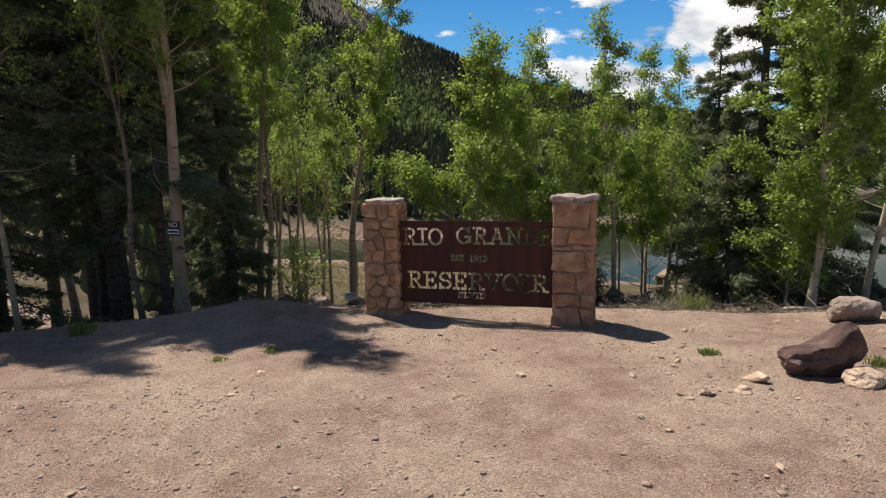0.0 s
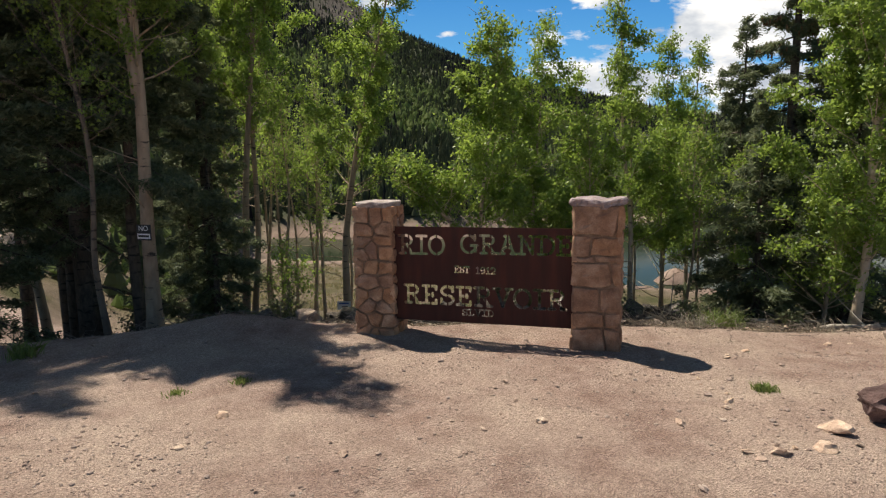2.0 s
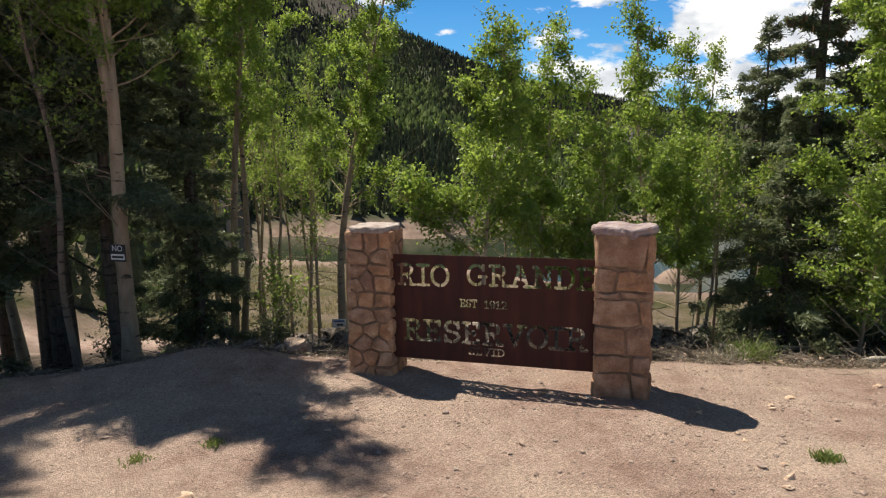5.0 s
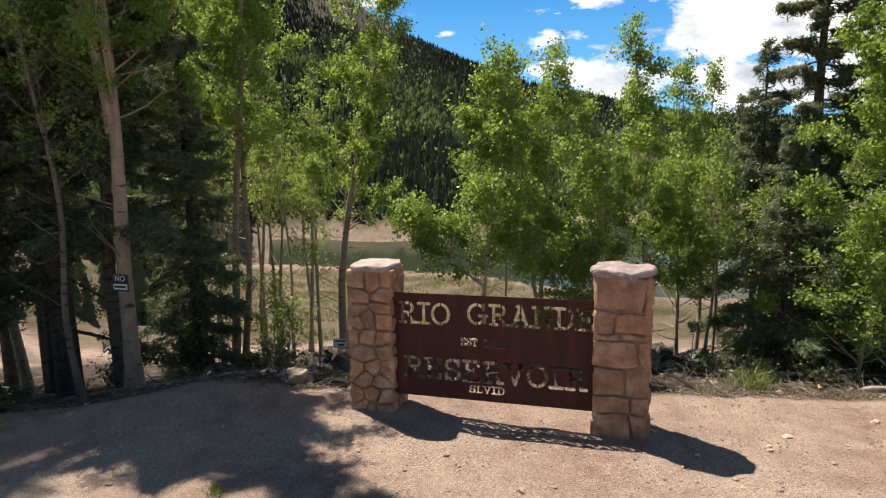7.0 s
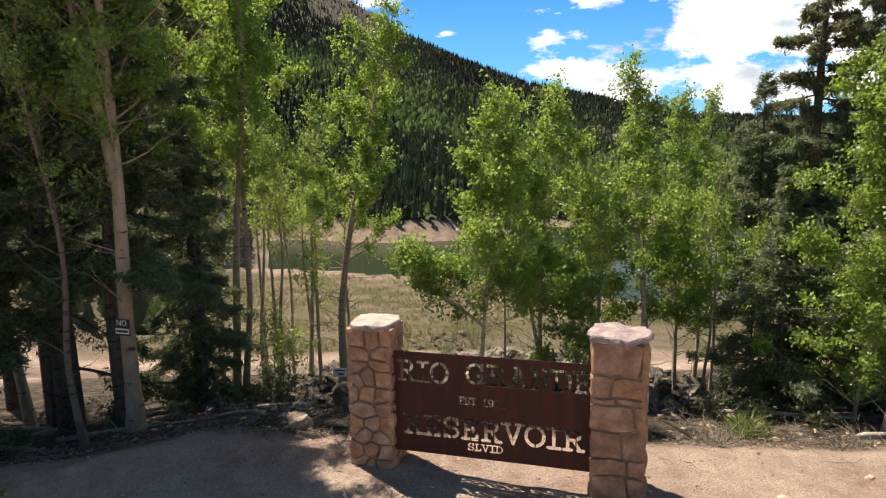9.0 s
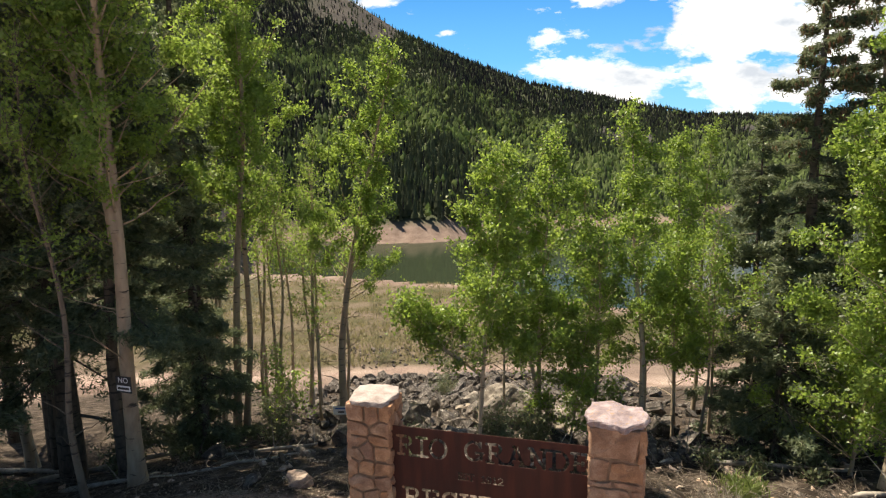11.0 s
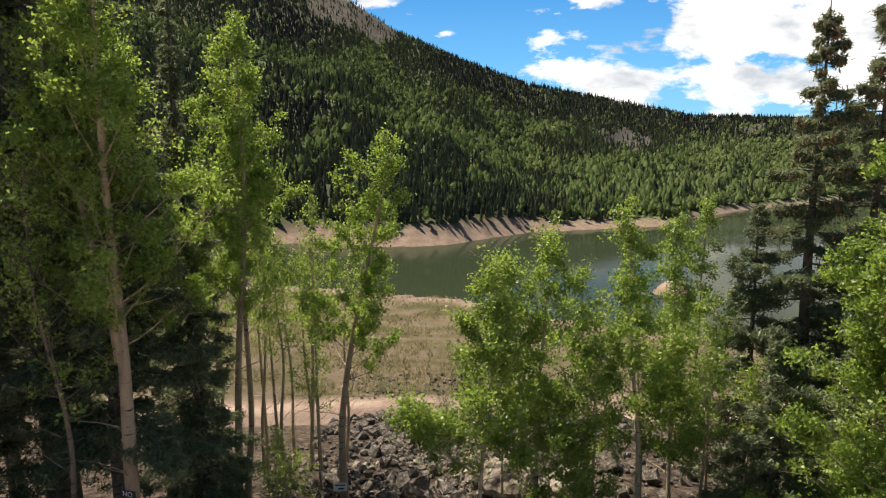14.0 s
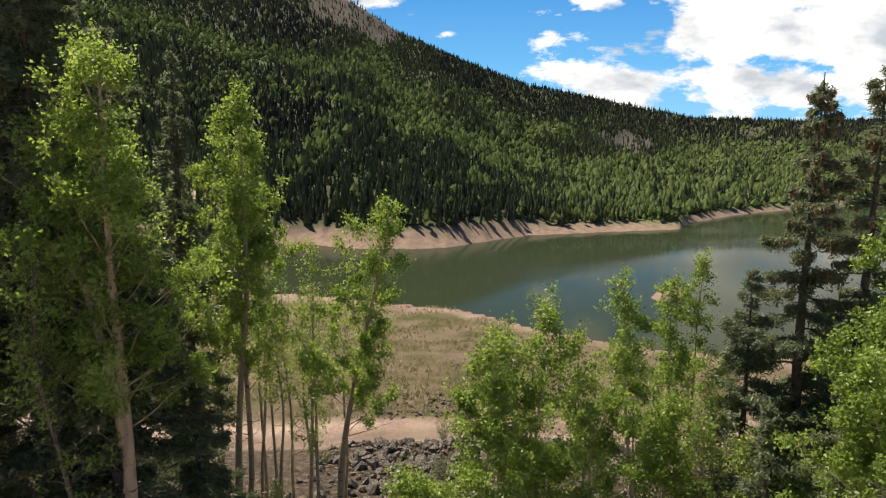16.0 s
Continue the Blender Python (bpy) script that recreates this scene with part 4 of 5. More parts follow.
def build_pillar(parent, centre_u, base, top, rows, per_row, w, dep, seed, front, cells, cap_mat, thick=1.0):
    rng = np.random.default_rng(seed)
    h = top - base
    core = bmesh.new()
    bmesh.ops.create_cube(core, size=1, matrix=Matrix.Translation((0, 0, h / 2 - 0.1)) @ Matrix.Diagonal((w, dep, h + 0.2, 1)))
    bmesh.ops.bevel(core, geom=core.edges[:], offset=0.02, segments=2, affect="EDGES")
    pil = part("pillar", core, MORTAR, parent, "square pillar of mortared pinkish sandstone")
    pil.location = (centre_u, -front + dep / 2, base)
    for q in range(4):
        fw = w if q % 2 == 0 else dep
        out = (dep if q % 2 == 0 else w) / 2
        turn = Matrix.Rotation(q * math.pi / 2, 4, "Z")
        for poly in cells(rng, fw + 0.03, h + 0.04, rows, per_row if q or cells is rubble_cells else ()):
            st = part("stone", stone_mesh(rng, poly, rng.uniform(0.018, 0.042)), SANDSTONE, pil)
            st.matrix_basis = turn @ Matrix.Translation((-(fw + 0.03) / 2, -out, -0.03))
    cap = bmesh.new()
    n, rows_ = 60, []
    hx, hy = w / 2 + 0.055, dep / 2 + 0.06
    corners = 4 + len(per_row) * 2
    turns = [(j + rng.uniform(-0.25, 0.25)) * 2 * math.pi / corners for j in range(corners)]
    outs = []
    for a in turns:
        c_, s_ = math.cos(a), math.sin(a)
        outs.append(rng.uniform(0.93, 1.10) / ((abs(c_) / hx) ** 4 + (abs(s_) / hy) ** 4) ** 0.25)
    px = np.array([r * math.cos(a) for a, r in zip(turns, outs)])
    py = np.array([r * math.sin(a) for a, r in zip(turns, outs)])
    for k, dz in ((0.5, -0.040), (0.84, -0.042), (0.93, -0.022), (0.985, 0.004), (1.0, 0.022), (0.97, 0.033), (0.78, 0.038), (0.5, 0.040), (0.2, 0.042)):
        ring = []
        for j in range(n):
            q = j * corners / n
            i0, t = int(q) % corners, q - int(q)
            i1 = (i0 + 1) % corners
            x_, y_ = px[i0] * (1 - t) + px[i1] * t, py[i0] * (1 - t) + py[i1] * t
            p = Vector((x_ * k, y_ * k, dz * thick))
            o = Vector((0, 0, seed * 3.7))
            rag = 0.030 * noise.noise(p * 8 + o) + 0.016 * noise.noise(p * 28 + o)
            p += rag * Vector((x_, y_, 0)).normalized() * (1.6 if dz < 0.01 else 0.8)
            p.z += 0.026 * noise.noise(Vector((p.x * 5, p.y * 5, seed))) + 0.006 * noise.noise(Vector((p.x * 22, p.y * 22, seed)))
            ring.append(cap.verts.new(p))
        rows_.append(ring)
    for r0, r1 in zip(rows_[:-1], rows_[1:]):
        for j in range(n):
            cap.faces.new((r0[j], r0[(j + 1) % n], r1[(j + 1) % n], r1[j]))
    cap.faces.new(rows_[-1])
    cap.faces.new(rows_[0][::-1])
    cap_ob = part("cap", cap, cap_mat, pil, "irregular flat pale capstone")
    cap_ob.location = (0, 0, h + 0.03)
    return pil


def build_sign():
    sign = thing("entrance_sign", "rusted steel reservoir sign with cut-out letters between two stone pillars", "sign", at=(P_LEFT[0], P_LEFT[1], 0))
    sign.rotation_euler = (0, 0, SIGN_YAW)
    panel = build_panel(sign)
    panel.location = (-0.05, 0, 0.04)
    build_pillar(sign, -0.265, -0.2, 1.50, 10, (2, 3), 0.50, 0.44, 5, 0.07, rubble_cells, CAPSTONE)
    build_pillar(sign, 2.268 + 0.255, -0.2, 1.53, 8, (1, 2, 2), 0.51, 0.44, 9, 0.10, block_cells, CAPSTONE_DARK, 1.35)
    return sign


build_sign()


# ---- trees ----
def bend(base, top, n, wobble, rng, sweep=1.0):
    t = np.linspace(0, 1, n)[:, None]
    q = np.concatenate([t ** sweep, t ** sweep, t], 1)
    p = np.asarray(base)[None] * (1 - q) + np.asarray(top)[None] * q
    for k in range(2):
        ph = rng.uniform(0, 6.3, 2)
        fr = rng.uniform(0.6, 1.8)
        p[:, 0] += wobble * np.sin(fr * 6.3 * t[:, 0] + ph[0]) * np.minimum(1, t[:, 0] * 4) * (1 - 0.3 * t[:, 0])
        p[:, 1] += wobble * np.sin(fr * 6.3 * t[:, 0] + ph[1]) * np.minimum(1, t[:, 0] * 4)
    return p


def aspen(base_xy, top, start=0.3, spread=1.1, leaves=7000, radius=0.07, seed=1, bark=None, label="", bare=6, leaf=0.05, stems=(), sweep=1.0, inner=0.3):
    """An aspen: tapered trunk, rising branches, and a crown of single leaves."""
    rng = np.random.default_rng(seed)
    bx, by = base_xy
    bz = ground_z(bx, by) - 0.08
    tree = thing("aspen_tree", label or "slender aspen with pale trunk and airy bright green leaves", "tree", "aspens on the slope", (bx, by, bz))
    bark = bark or ASPEN_BARK
    off = np.array([bx, by, bz])
    top = (top[0], top[1], top[2] - 0.4)
    all_br, leaf_at = Tubes(), []
    leaders = [(np.array([0, 0, 0.0]), np.array(top) - off, radius, start, spread, 1.0)]
    for dx, dy, tz, st, sp, share, fork in stems:
        root = np.array([0.2, 0.05, 0.0]) if fork == 0 else (np.array(top) - off) * fork
        leaders.append((root, np.array([dx, dy, tz]), radius * (0.85 - 0.5 * fork), st, sp, share))
    for li, (b0, t0, r0, st, sp, share) in enumerate(leaders):
        trunk_pts = bend(b0, t0, 22, 0.05 * np.linalg.norm(t0) / 8, rng, sweep)
        tt = np.linspace(0, 1, 22)
        rad = r0 * (1 - 0.92 * tt ** 1.35) * (1 + 0.5 * np.exp(-tt * 22))
        tb = Tubes()
        tb.add(trunk_pts, rad, 9)
        part_mesh("trunk", tb.mesh("trunk", bark), tree)
        nb = int(22 + 14 * sp)
        usual = 3 + 2.6 * sp
        for k in range(nb):
            u = (k + rng.uniform(0, 0.9)) / nb
            h = st + (0.985 - st) * u
            p0 = np.array([np.interp(h, tt, trunk_pts[:, a]) for a in range(3)])
            prof = (0.40 + 0.60 * math.sin(math.pi * min(1, (u * 0.84 + 0.16)) ** 0.75)) * (1 - 0.55 * u)
            ln = 1.5 * sp * prof * rng.uniform(0.35, 1.2)
            az = k * 2.4 + rng.uniform(-0.7, 0.7)
            el = radians(rng.uniform(12, 50) + 22 * u)
            d = np.array([math.cos(az) * math.cos(el), math.sin(az) * math.cos(el), math.sin(el)])
            q = np.linspace(0, 1, 6)[:, None]
            pts = p0 + d * ln * q + np.array([0, 0, 0.28 * ln]) * q ** 2 + rng.normal(0, 0.03, (6, 3)) * q
            all_br.add(pts, np.interp(q[:, 0], [0, 1], [min(0.019, max(0.007, r0 * 0.24 * (1 - 0.6 * h))), 0.003]), 4)
            nt = 3 + int(ln * 3.5)
            full = 0.3 + 0.7 * min(1.0, ln / (0.7 * sp))
            for w in range(nt):
                qq = rng.uniform(inner, 1.0)
                s0 = np.array([np.interp(qq, q[:, 0], pts[:, a]) for a in range(3)])
                td = unit(d * 0.6 + rng.normal(0, 0.65, 3) + np.array([0, 0, 0.25]))
                tl = rng.uniform(0.15, 0.42) * (0.5 + 0.5 * sp)
                tw = s0 + td * tl * np.linspace(0, 1, 3)[:, None]
                all_br.add(tw, [0.005, 0.004, 0.002], 3)
                m = int(2.6 * share * leaves / nb / (usual + 1) * rng.choice([0.15, 0.6, 1.2, 2.0]) * full)
                c = s0 + td * tl * rng.uniform(0.35, 1.15, m)[:, None] + rng.normal(0, 0.07, (m, 3))
                leaf_at.append(c)
            m = int(2.0 * share * leaves / nb / (usual + 1) * full)
            leaf_at.append(pts[-1] + rng.normal(0, 0.08, (m, 3)))
        for k in range(bare):
            h = rng.uniform(0.12, max(0.16, st))
            p0 = np.array([np.interp(h, tt, trunk_pts[:, a]) for a in range(3)])
            az = rng.uniform(0, 6.3)
            d = np.array([math.cos(az), math.sin(az), rng.uniform(0.1, 0.8)])
            q = np.linspace(0, 1, 5)[:, None]
            pts = p0 + d * rng.uniform(0.3, 0.9 + 0.05 * bare) * q + rng.normal(0, 0.06, (5, 3)) * q
            all_br.add(pts, [0.012, 0.01, 0.007, 0.005, 0.002], 4)
    tagged(part_mesh("branchwork", all_br.mesh("branchwork", bark), tree), kind="stuff")
    c = np.concatenate(leaf_at)
    v, f = slivers(rng, c, leaf, np.array([0, 0, -0.5]), 0.9)
    tagged(part_mesh("crown", mesh_of("crown", v, f, ASPEN_LEAF), tree), kind="stuff")
    return tree


def spruce(base_xy, height, radius, seed=1, start=0.08, blades=9000, label="", cones_n=0, gap=0.0, trunk_r=0.0, power=0.85, whorl=13.0, thin=0.0):
    """A spruce: straight trunk, whorls of drooping boughs, each with many needle sprays."""
    rng = np.random.default_rng(seed)
    bx, by = base_xy
    bz = ground_z(bx, by) - 0.1
    tree = thing("spruce_tree", label or "dark green spruce with drooping needle-covered boughs", "tree", "spruces on the slope", (bx, by, bz))
    tb = Tubes()
    tp = bend((0, 0, 0), (rng.uniform(-0.1, 0.1), rng.uniform(-0.1, 0.1), height), 16, 0.03, rng)
    tt = np.linspace(0, 1, 16)
    r0 = trunk_r or 0.016 * height
    tb.add(tp, r0 * (1 - 0.95 * tt), 8)
    part_mesh("trunk", tb.mesh("trunk", SPRUCE_BARK), tree)
    br, cen, way = Tubes(), [], []
    nb = int(height * whorl)
    weights = []
    boughs = []
    for k in range(nb):
        h = start + (0.992 - start) * (k + rng.uniform(0, 1)) / nb
        ln = radius * ((1 - h) ** power * 1.0 + 0.06) * rng.choice([0.4, 0.7, 0.95, 1.2]) * rng.uniform(0.85, 1.15)
        if rng.uniform() < (max(gap, thin) if h < 0.38 else gap):
            continue
        boughs.append((h, ln))
        weights.append(ln + 0.1)
    total = sum(weights)
    for k, (h, ln) in enumerate(boughs):
        p0 = np.array([np.interp(h, tt, tp[:, a]) for a in range(3)])
        az = k * 2.39996 + rng.uniform(-0.4, 0.4)
        rise = 0.55 * (h - 0.45)
        d = np.array([math.cos(az), math.sin(az), rise])
        q = np.linspace(0, 1, 7)
        pts = p0 + d * ln * q[:, None] + np.array([0, 0, 1.0]) * (ln * (-0.42 * q ** 1.6 + 0.26 * q ** 3))[:, None]
        br.add(pts, np.interp(q, [0, 1], [0.008 + 0.012 * ln, 0.003]), 4)
        m = max(10, int(2.0 * blades * (ln + 0.1) / total))
        qq = rng.uniform(0.12, 1.0, m) ** 0.75
        s0 = np.stack([np.interp(qq, q, pts[:, a]) for a in range(3)], -1)
        side = np.array([-math.sin(az), math.cos(az), 0])
        wid = (0.30 * ln * (1.06 - qq) + 0.06) * rng.uniform(-1, 1, m)
        c = s0 + side * wid[:, None] + np.array([math.cos(az), math.sin(az), 0]) * (np.abs(wid) * 0.45)[:, None]
        c[:, 2] -= np.abs(wid) * 0.22 + rng.exponential(0.05, m)
        c += rng.normal(0, 0.022, c.shape)
        cen.append(c)
        way.append(unit(np.array([math.cos(az), math.sin(az), -0.25]) + side * np.sign(wid)[:, None] * 0.8 + rng.normal(0, 0.25, c.shape)))
    tagged(part_mesh("branchwork", br.mesh("branchwork", SPRUCE_BARK), tree), kind="stuff")
    cen, way = np.concatenate(cen), np.concatenate(way)
    v1, f1 = slivers(rng, cen, 0.115, way * 1.8, 0.24)
    v2, f2 = slivers(rng, cen + rng.normal(0, 0.035, cen.shape), 0.10, way * 1.2, 0.26)
    tagged(part_mesh("crown", mesh_of("crown", np.concatenate([v1, v2]), np.concatenate([f1, f2 + len(v1)]), SPRUCE_LEAF), tree), kind="stuff")
    if cones_n:
        cb = Tubes()
        out = np.hypot(cen[:, 0], cen[:, 1]) / (radius * (1.05 - cen[:, 2] / height) ** power + 0.1)
        pick = np.flatnonzero((cen[:, 2] > 0.56 * height) & (out > 0.35))
        for i in rng.choice(pick, cones_n, replace=False):
            p = cen[i]
            cb.add(p + np.array([[0, 0, 0.04], [0, 0, 0.0], [0.004, 0, -0.04], [0.006, 0, -0.08]]), [0.006, 0.023, 0.021, 0.005], 5)
        tagged(part_mesh("conework", cb.mesh("conework", CONE_BROWN), tree, "brown hanging cones near the tip"), kind="stuff")
    return tree


W_LABEL = "large aspen with white scarred trunk and dense green crown"
aspen((-5.0, 10.8), (-4.55, 10.1, 9.3), 0.43, 1.4, 14000, 0.118, 101, TAN_BARK, "large aspen with tan scarred trunk and dense green crown", 8, stems=((-0.7, -0.2, 9.0, 0.35, 1.0, 0.3, 0.42),), inner=0.16)
aspen((-5.35, 10.0), (-5.6, 9.9, 6.6), 0.46, 1.0, 1500, 0.05, 121, SHADED_BARK, "thin aspen with a brownish trunk darkened in colour as shade, and shaded leaves")
aspen((-8.9, 13.8), (-9.5, 13.2, 9.5), 0.45, 1.2, 2600, 0.10, 102, ASPEN_BARK, W_LABEL)
aspen((-7.3, 9.6), (-7.5, 9.3, 6.8), 0.62, 0.8, 900, 0.05, 103, BROWN_BARK)
aspen((-4.75, 14.6), (-3.85, 14.0, 9.2), 0.46, 1.35, 10500, 0.09, 104, TAN_BARK, "tall twin-stemmed aspen with tan trunks and light green crown", 8, stems=((0.55, 0.2, 9.3, 0.46, 1.2, 0.6, 0),))
aspen((-2.3, 14.8), (-0.95, 14.2, 6.9), 0.40, 1.15, 9500, 0.095, 105, TAN_BARK, "leaning aspen with tan trunk, bare low branches and green crown", 16, sweep=1.9)
aspen((-3.75, 17.7), (-3.4, 18.0, 5.6), 0.5, 0.7, 1700, 0.062, 106, BROWN_BARK)
aspen((-4.9, 17.2), (-4.7, 17.4, 5.2), 0.55, 0.5, 800, 0.055, 107, BROWN_BARK)
aspen((-4.3, 16.6), (-4.5, 16.8, 4.6), 0.5, 0.5, 800, 0.05, 108, BROWN_BARK)
aspen((-5.7, 16.4), (-5.6, 16.6, 5.0), 0.5, 0.6, 900, 0.058, 109, BROWN_BARK)
for k_, (x_, y_, z_) in enumerate([(-3.75, 14.2, 0.7), (-3.3, 13.6, 0.3)]):
    aspen((x_, y_), (x_ + 0.1, y_, z_), 0.35, 0.4, 380, 0.02, 150 + k_, BROWN_BARK, "leafy aspen sapling under taller aspens", 2)
aspen((-3.1, 16.0), (-3.2, 16.0, 3.2), 0.45, 0.5, 800, 0.03, 110, BROWN_BARK)
for k_, (x_, y_, z_) in enumerate([(-5.4, 15.6, 4.6), (-4.0, 15.8, 4.2), (-3.9, 18.6, 4.4), (-3.3, 17.0, 4.8), (-2.9, 18.8, 3.6), (-4.6, 19.2, 4.4), (-5.2, 18.4, 4.8)]):
    aspen((x_, y_), (x_ + 0.15 * math.sin(k_ * 2.0), y_, z_), 0.6, 0.45, 420, 0.052, 130 + k_, BROWN_BARK, "slim bare-stemmed young aspen with a small leafy top", 5)
aspen((0.58, 11.6), (1.02, 11.4, 4.75), 0.28, 0.9, 7200, 0.045, 111, ASPEN_BARK, "young aspen with thin pale trunk and bright green leaves", stems=((-1.35, -0.1, 2.75, 0.2, 0.75, 0.4, 0.3),))
aspen((1.75, 12.6), (2.15, 13.2, 5.15), 0.22, 0.82, 6200, 0.05, 112, ASPEN_BARK, stems=((-0.45, 0.5, 5.6, 0.25, 0.8, 0.6, 0),))
aspen((3.95, 12.8), (3.6, 13.0, 5.6), 0.22, 0.85, 6800, 0.055, 113, ASPEN_BARK)
aspen((3.1, 13.6), (3.0, 13.9, 4.2), 0.25, 0.8, 5000, 0.035, 114, BROWN_BARK)
aspen((5.2, 14.4), (5.35, 15.0, 5.25), 0.22, 0.75, 5600, 0.045, 115, BROWN_BARK)
aspen((6.5, 16.4), (6.95, 17.0, 5.4), 0.22, 0.85, 6400, 0.055, 116, BROWN_BARK)
aspen((4.6, 13.0), (4.7, 13.3, 3.0), 0.3, 0.7, 3500, 0.03, 117, BROWN_BARK)
aspen((2.3, 12.2), (2.6, 12.0, 1.6), 0.15, 0.6, 3000, 0.025, 118, BROWN_BARK)
for k_, (x_, y_, z_) in enumerate([(2.9, 12.4, 3.2), (3.4, 14.4, 3.6), (4.4, 14.0, 4.0), (5.0, 12.6, 3.0), (5.7, 13.8, 3.6), (1.3, 13.4, 3.4), (5.9, 12.7, 2.6)]):
    aspen((x_, y_), (x_ + 0.2 * math.sin(k_ * 2.3), y_, z_), 0.5, 0.45, 750, 0.032, 160 + k_, BROWN_BARK, "slim young aspen with a thin dark stem and small leafy top", 6)
aspen((6.6, 10.0), (7.1, 10.3, 6.8), 0.14, 1.25, 15000, 0.07, 119, ASPEN_BARK, W_LABEL, stems=((0.8, 0.6, 5.6, 0.1, 1.0, 0.5, 0.35),))
aspen((6.5, 10.6), (6.6, 10.4, 2.1), 0.12, 1.0, 5000, 0.03, 122, BROWN_BARK, "leafy young aspen thicket at the slope edge")
aspen((8.0, 10.6), (8.6, 10.3, 5.5), 0.3, 1.0, 6000, 0.06, 120, ASPEN_BARK)

spruce((-6.9, 12.1), 13.6, 2.4, 201, 0.10, 36000, "tall dark spruce with dense shaded boughs", trunk_r=0.24, power=0.5, thin=0.72)
spruce((-5.65, 11.6), 10.5, 2.0, 202, 0.3, 32000, "tall dark spruce with dense shaded boughs", gap=0.1, trunk_r=0.12, power=0.55, thin=0.55)
spruce((-5.1, 13.6), 11.6, 1.1, 203, 0.10, 6500, "thin sparse spruce with a dark bare trunk", gap=0.25)
spruce((-8.3, 10.3), 10.5, 2.1, 218, 0.04, 14000, "tall dark spruce with dense shaded boughs")
spruce((-9.6, 12.2), 17.0, 2.3, 204, 0.2, 12000, trunk_r=0.15)
spruce((-9.0, 14.7), 18.0, 2.7, 207, 0.2, 20000, "very tall dark spruce with dense boughs", trunk_r=0.18, power=0.65, thin=0.72)
spruce((-11.2, 16.4), 20.0, 2.6, 208, 0.2, 12000, "very tall dark spruce with dense boughs", trunk_r=0.18)
# next two spruces stand out of view, added to block skylight from the left
spruce((-11.2, 10.2), 15.0, 2.4, 216, 0.3, 9000, "tall dark spruce with dense shaded boughs")
spruce((-12.6, 13.4), 17.0, 2.6, 217, 0.2, 9000, "very tall dark spruce with dense boughs")
spruce((-4.75, 12.9), 5.2, 1.2, 205, 0.06, 4500, "small dark spruce under taller trees", gap=0.4)
spruce((-7.9, 13.2), 15.5, 2.1, 206, 0.18, 16000, "very tall dark spruce with dense boughs", trunk_r=0.16, thin=0.72)
# added spruce: shades the twin aspen and gives it a dark backdrop
spruce((-6.9, 16.9), 8.6, 1.15, 209, 0.1, 7000, "slim dark spruce added behind the aspens for shade", power=0.6)
spruce((7.85, 14.1), 11.3, 2.0, 211, 0.08, 22000, "tall spruce with brown cones crowding its tip", 760, 0.15, power=1.0, whorl=8.5)
spruce((8.95, 13.9), 11.5, 2.3, 212, 0.08, 22000, "tall spruce with brown cones crowding its tip", 700, 0.12, power=0.9, whorl=9.0)
spruce((6.8, 14.3), 7.2, 1.5, 213, 0.06, 7000, gap=0.25)
spruce((5.9, 11.6), 4.4, 1.3, 214, 0.03, 6000, "low bushy dark spruce at the edge of the gravel")
spruce((7.6, 11.8), 5.0, 1.4, 215, 0.03, 7500, gap=0.2)


# ---- rocks, gravel, plants, small signs ----
def rock_shape(name, seed, mat, cuts=2, flat=0.75, rough=0.35):
    """A broken, faceted rock of unit size."""
    bm = bmesh.new()
    bmesh.ops.create_icosphere(bm, subdivisions=cuts, radius=0.5)
    o = Vector((seed * 7.1, seed * 3.3, 0))
    planes = []
    r = random.Random(seed)
    for k in range(10):
        planes.append((Vector((r.gauss(0, 1), r.gauss(0, 1), r.gauss(0, 1))).normalized(), r.uniform(0.24, 0.44)))
    for v in bm.verts:
        for nrm, d in planes:
            over = v.co.dot(nrm) - d
            if over > 0:
                v.co -= nrm * over * 0.9
        v.co += v.co.normalized() * (rough * 0.16 * noise.noise(v.co * 3 + o) + rough * 0.07 * noise.noise(v.co * 9 + o))
        v.co.z *= flat
    me = bpy.data.meshes.new(name)
    bm.to_mesh(me)
    bm.free()
    me.materials.append(mat)
    return me


def boulder(at, size, mat, seed, label, turn=0.0, sink=0.12, tilt=(0, 0), lump=None):
    me = rock_shape("boulder", seed, mat, 4, 1.0, 0.55)
    if lump:
        for v in me.vertices:
            lump(v)
    ob = new("boulder", me)
    x, y = at
    ob.location = (x, y, ground_z(x, y) + size[2] * (0.5 - sink))
    ob.rotation_euler = (tilt[0], tilt[1], turn)
    ob.scale = size
    return tagged(ob, label, "boulder")


def wedge(v):
    """A split block: high at one end, its front leaning out over its foot."""
    x, y, z = v.co
    v.co.z = z * ((0.50 + 0.86 * math.exp(-((x - 0.24) / 0.17) ** 2)) if z > 0 else 0.8)
    if y < 0.1:
        v.co.y += (0.12 - 0.75 * v.co.z) * 0.55 * min(1.0, (0.1 - y) * 3)
    v.co += 0.055 * Vector((noise.noise(v.co * 5), noise.noise(v.co * 5 + Vector((7, 0, 0))), noise.noise(v.co * 5 + Vector((0, 9, 0)))))


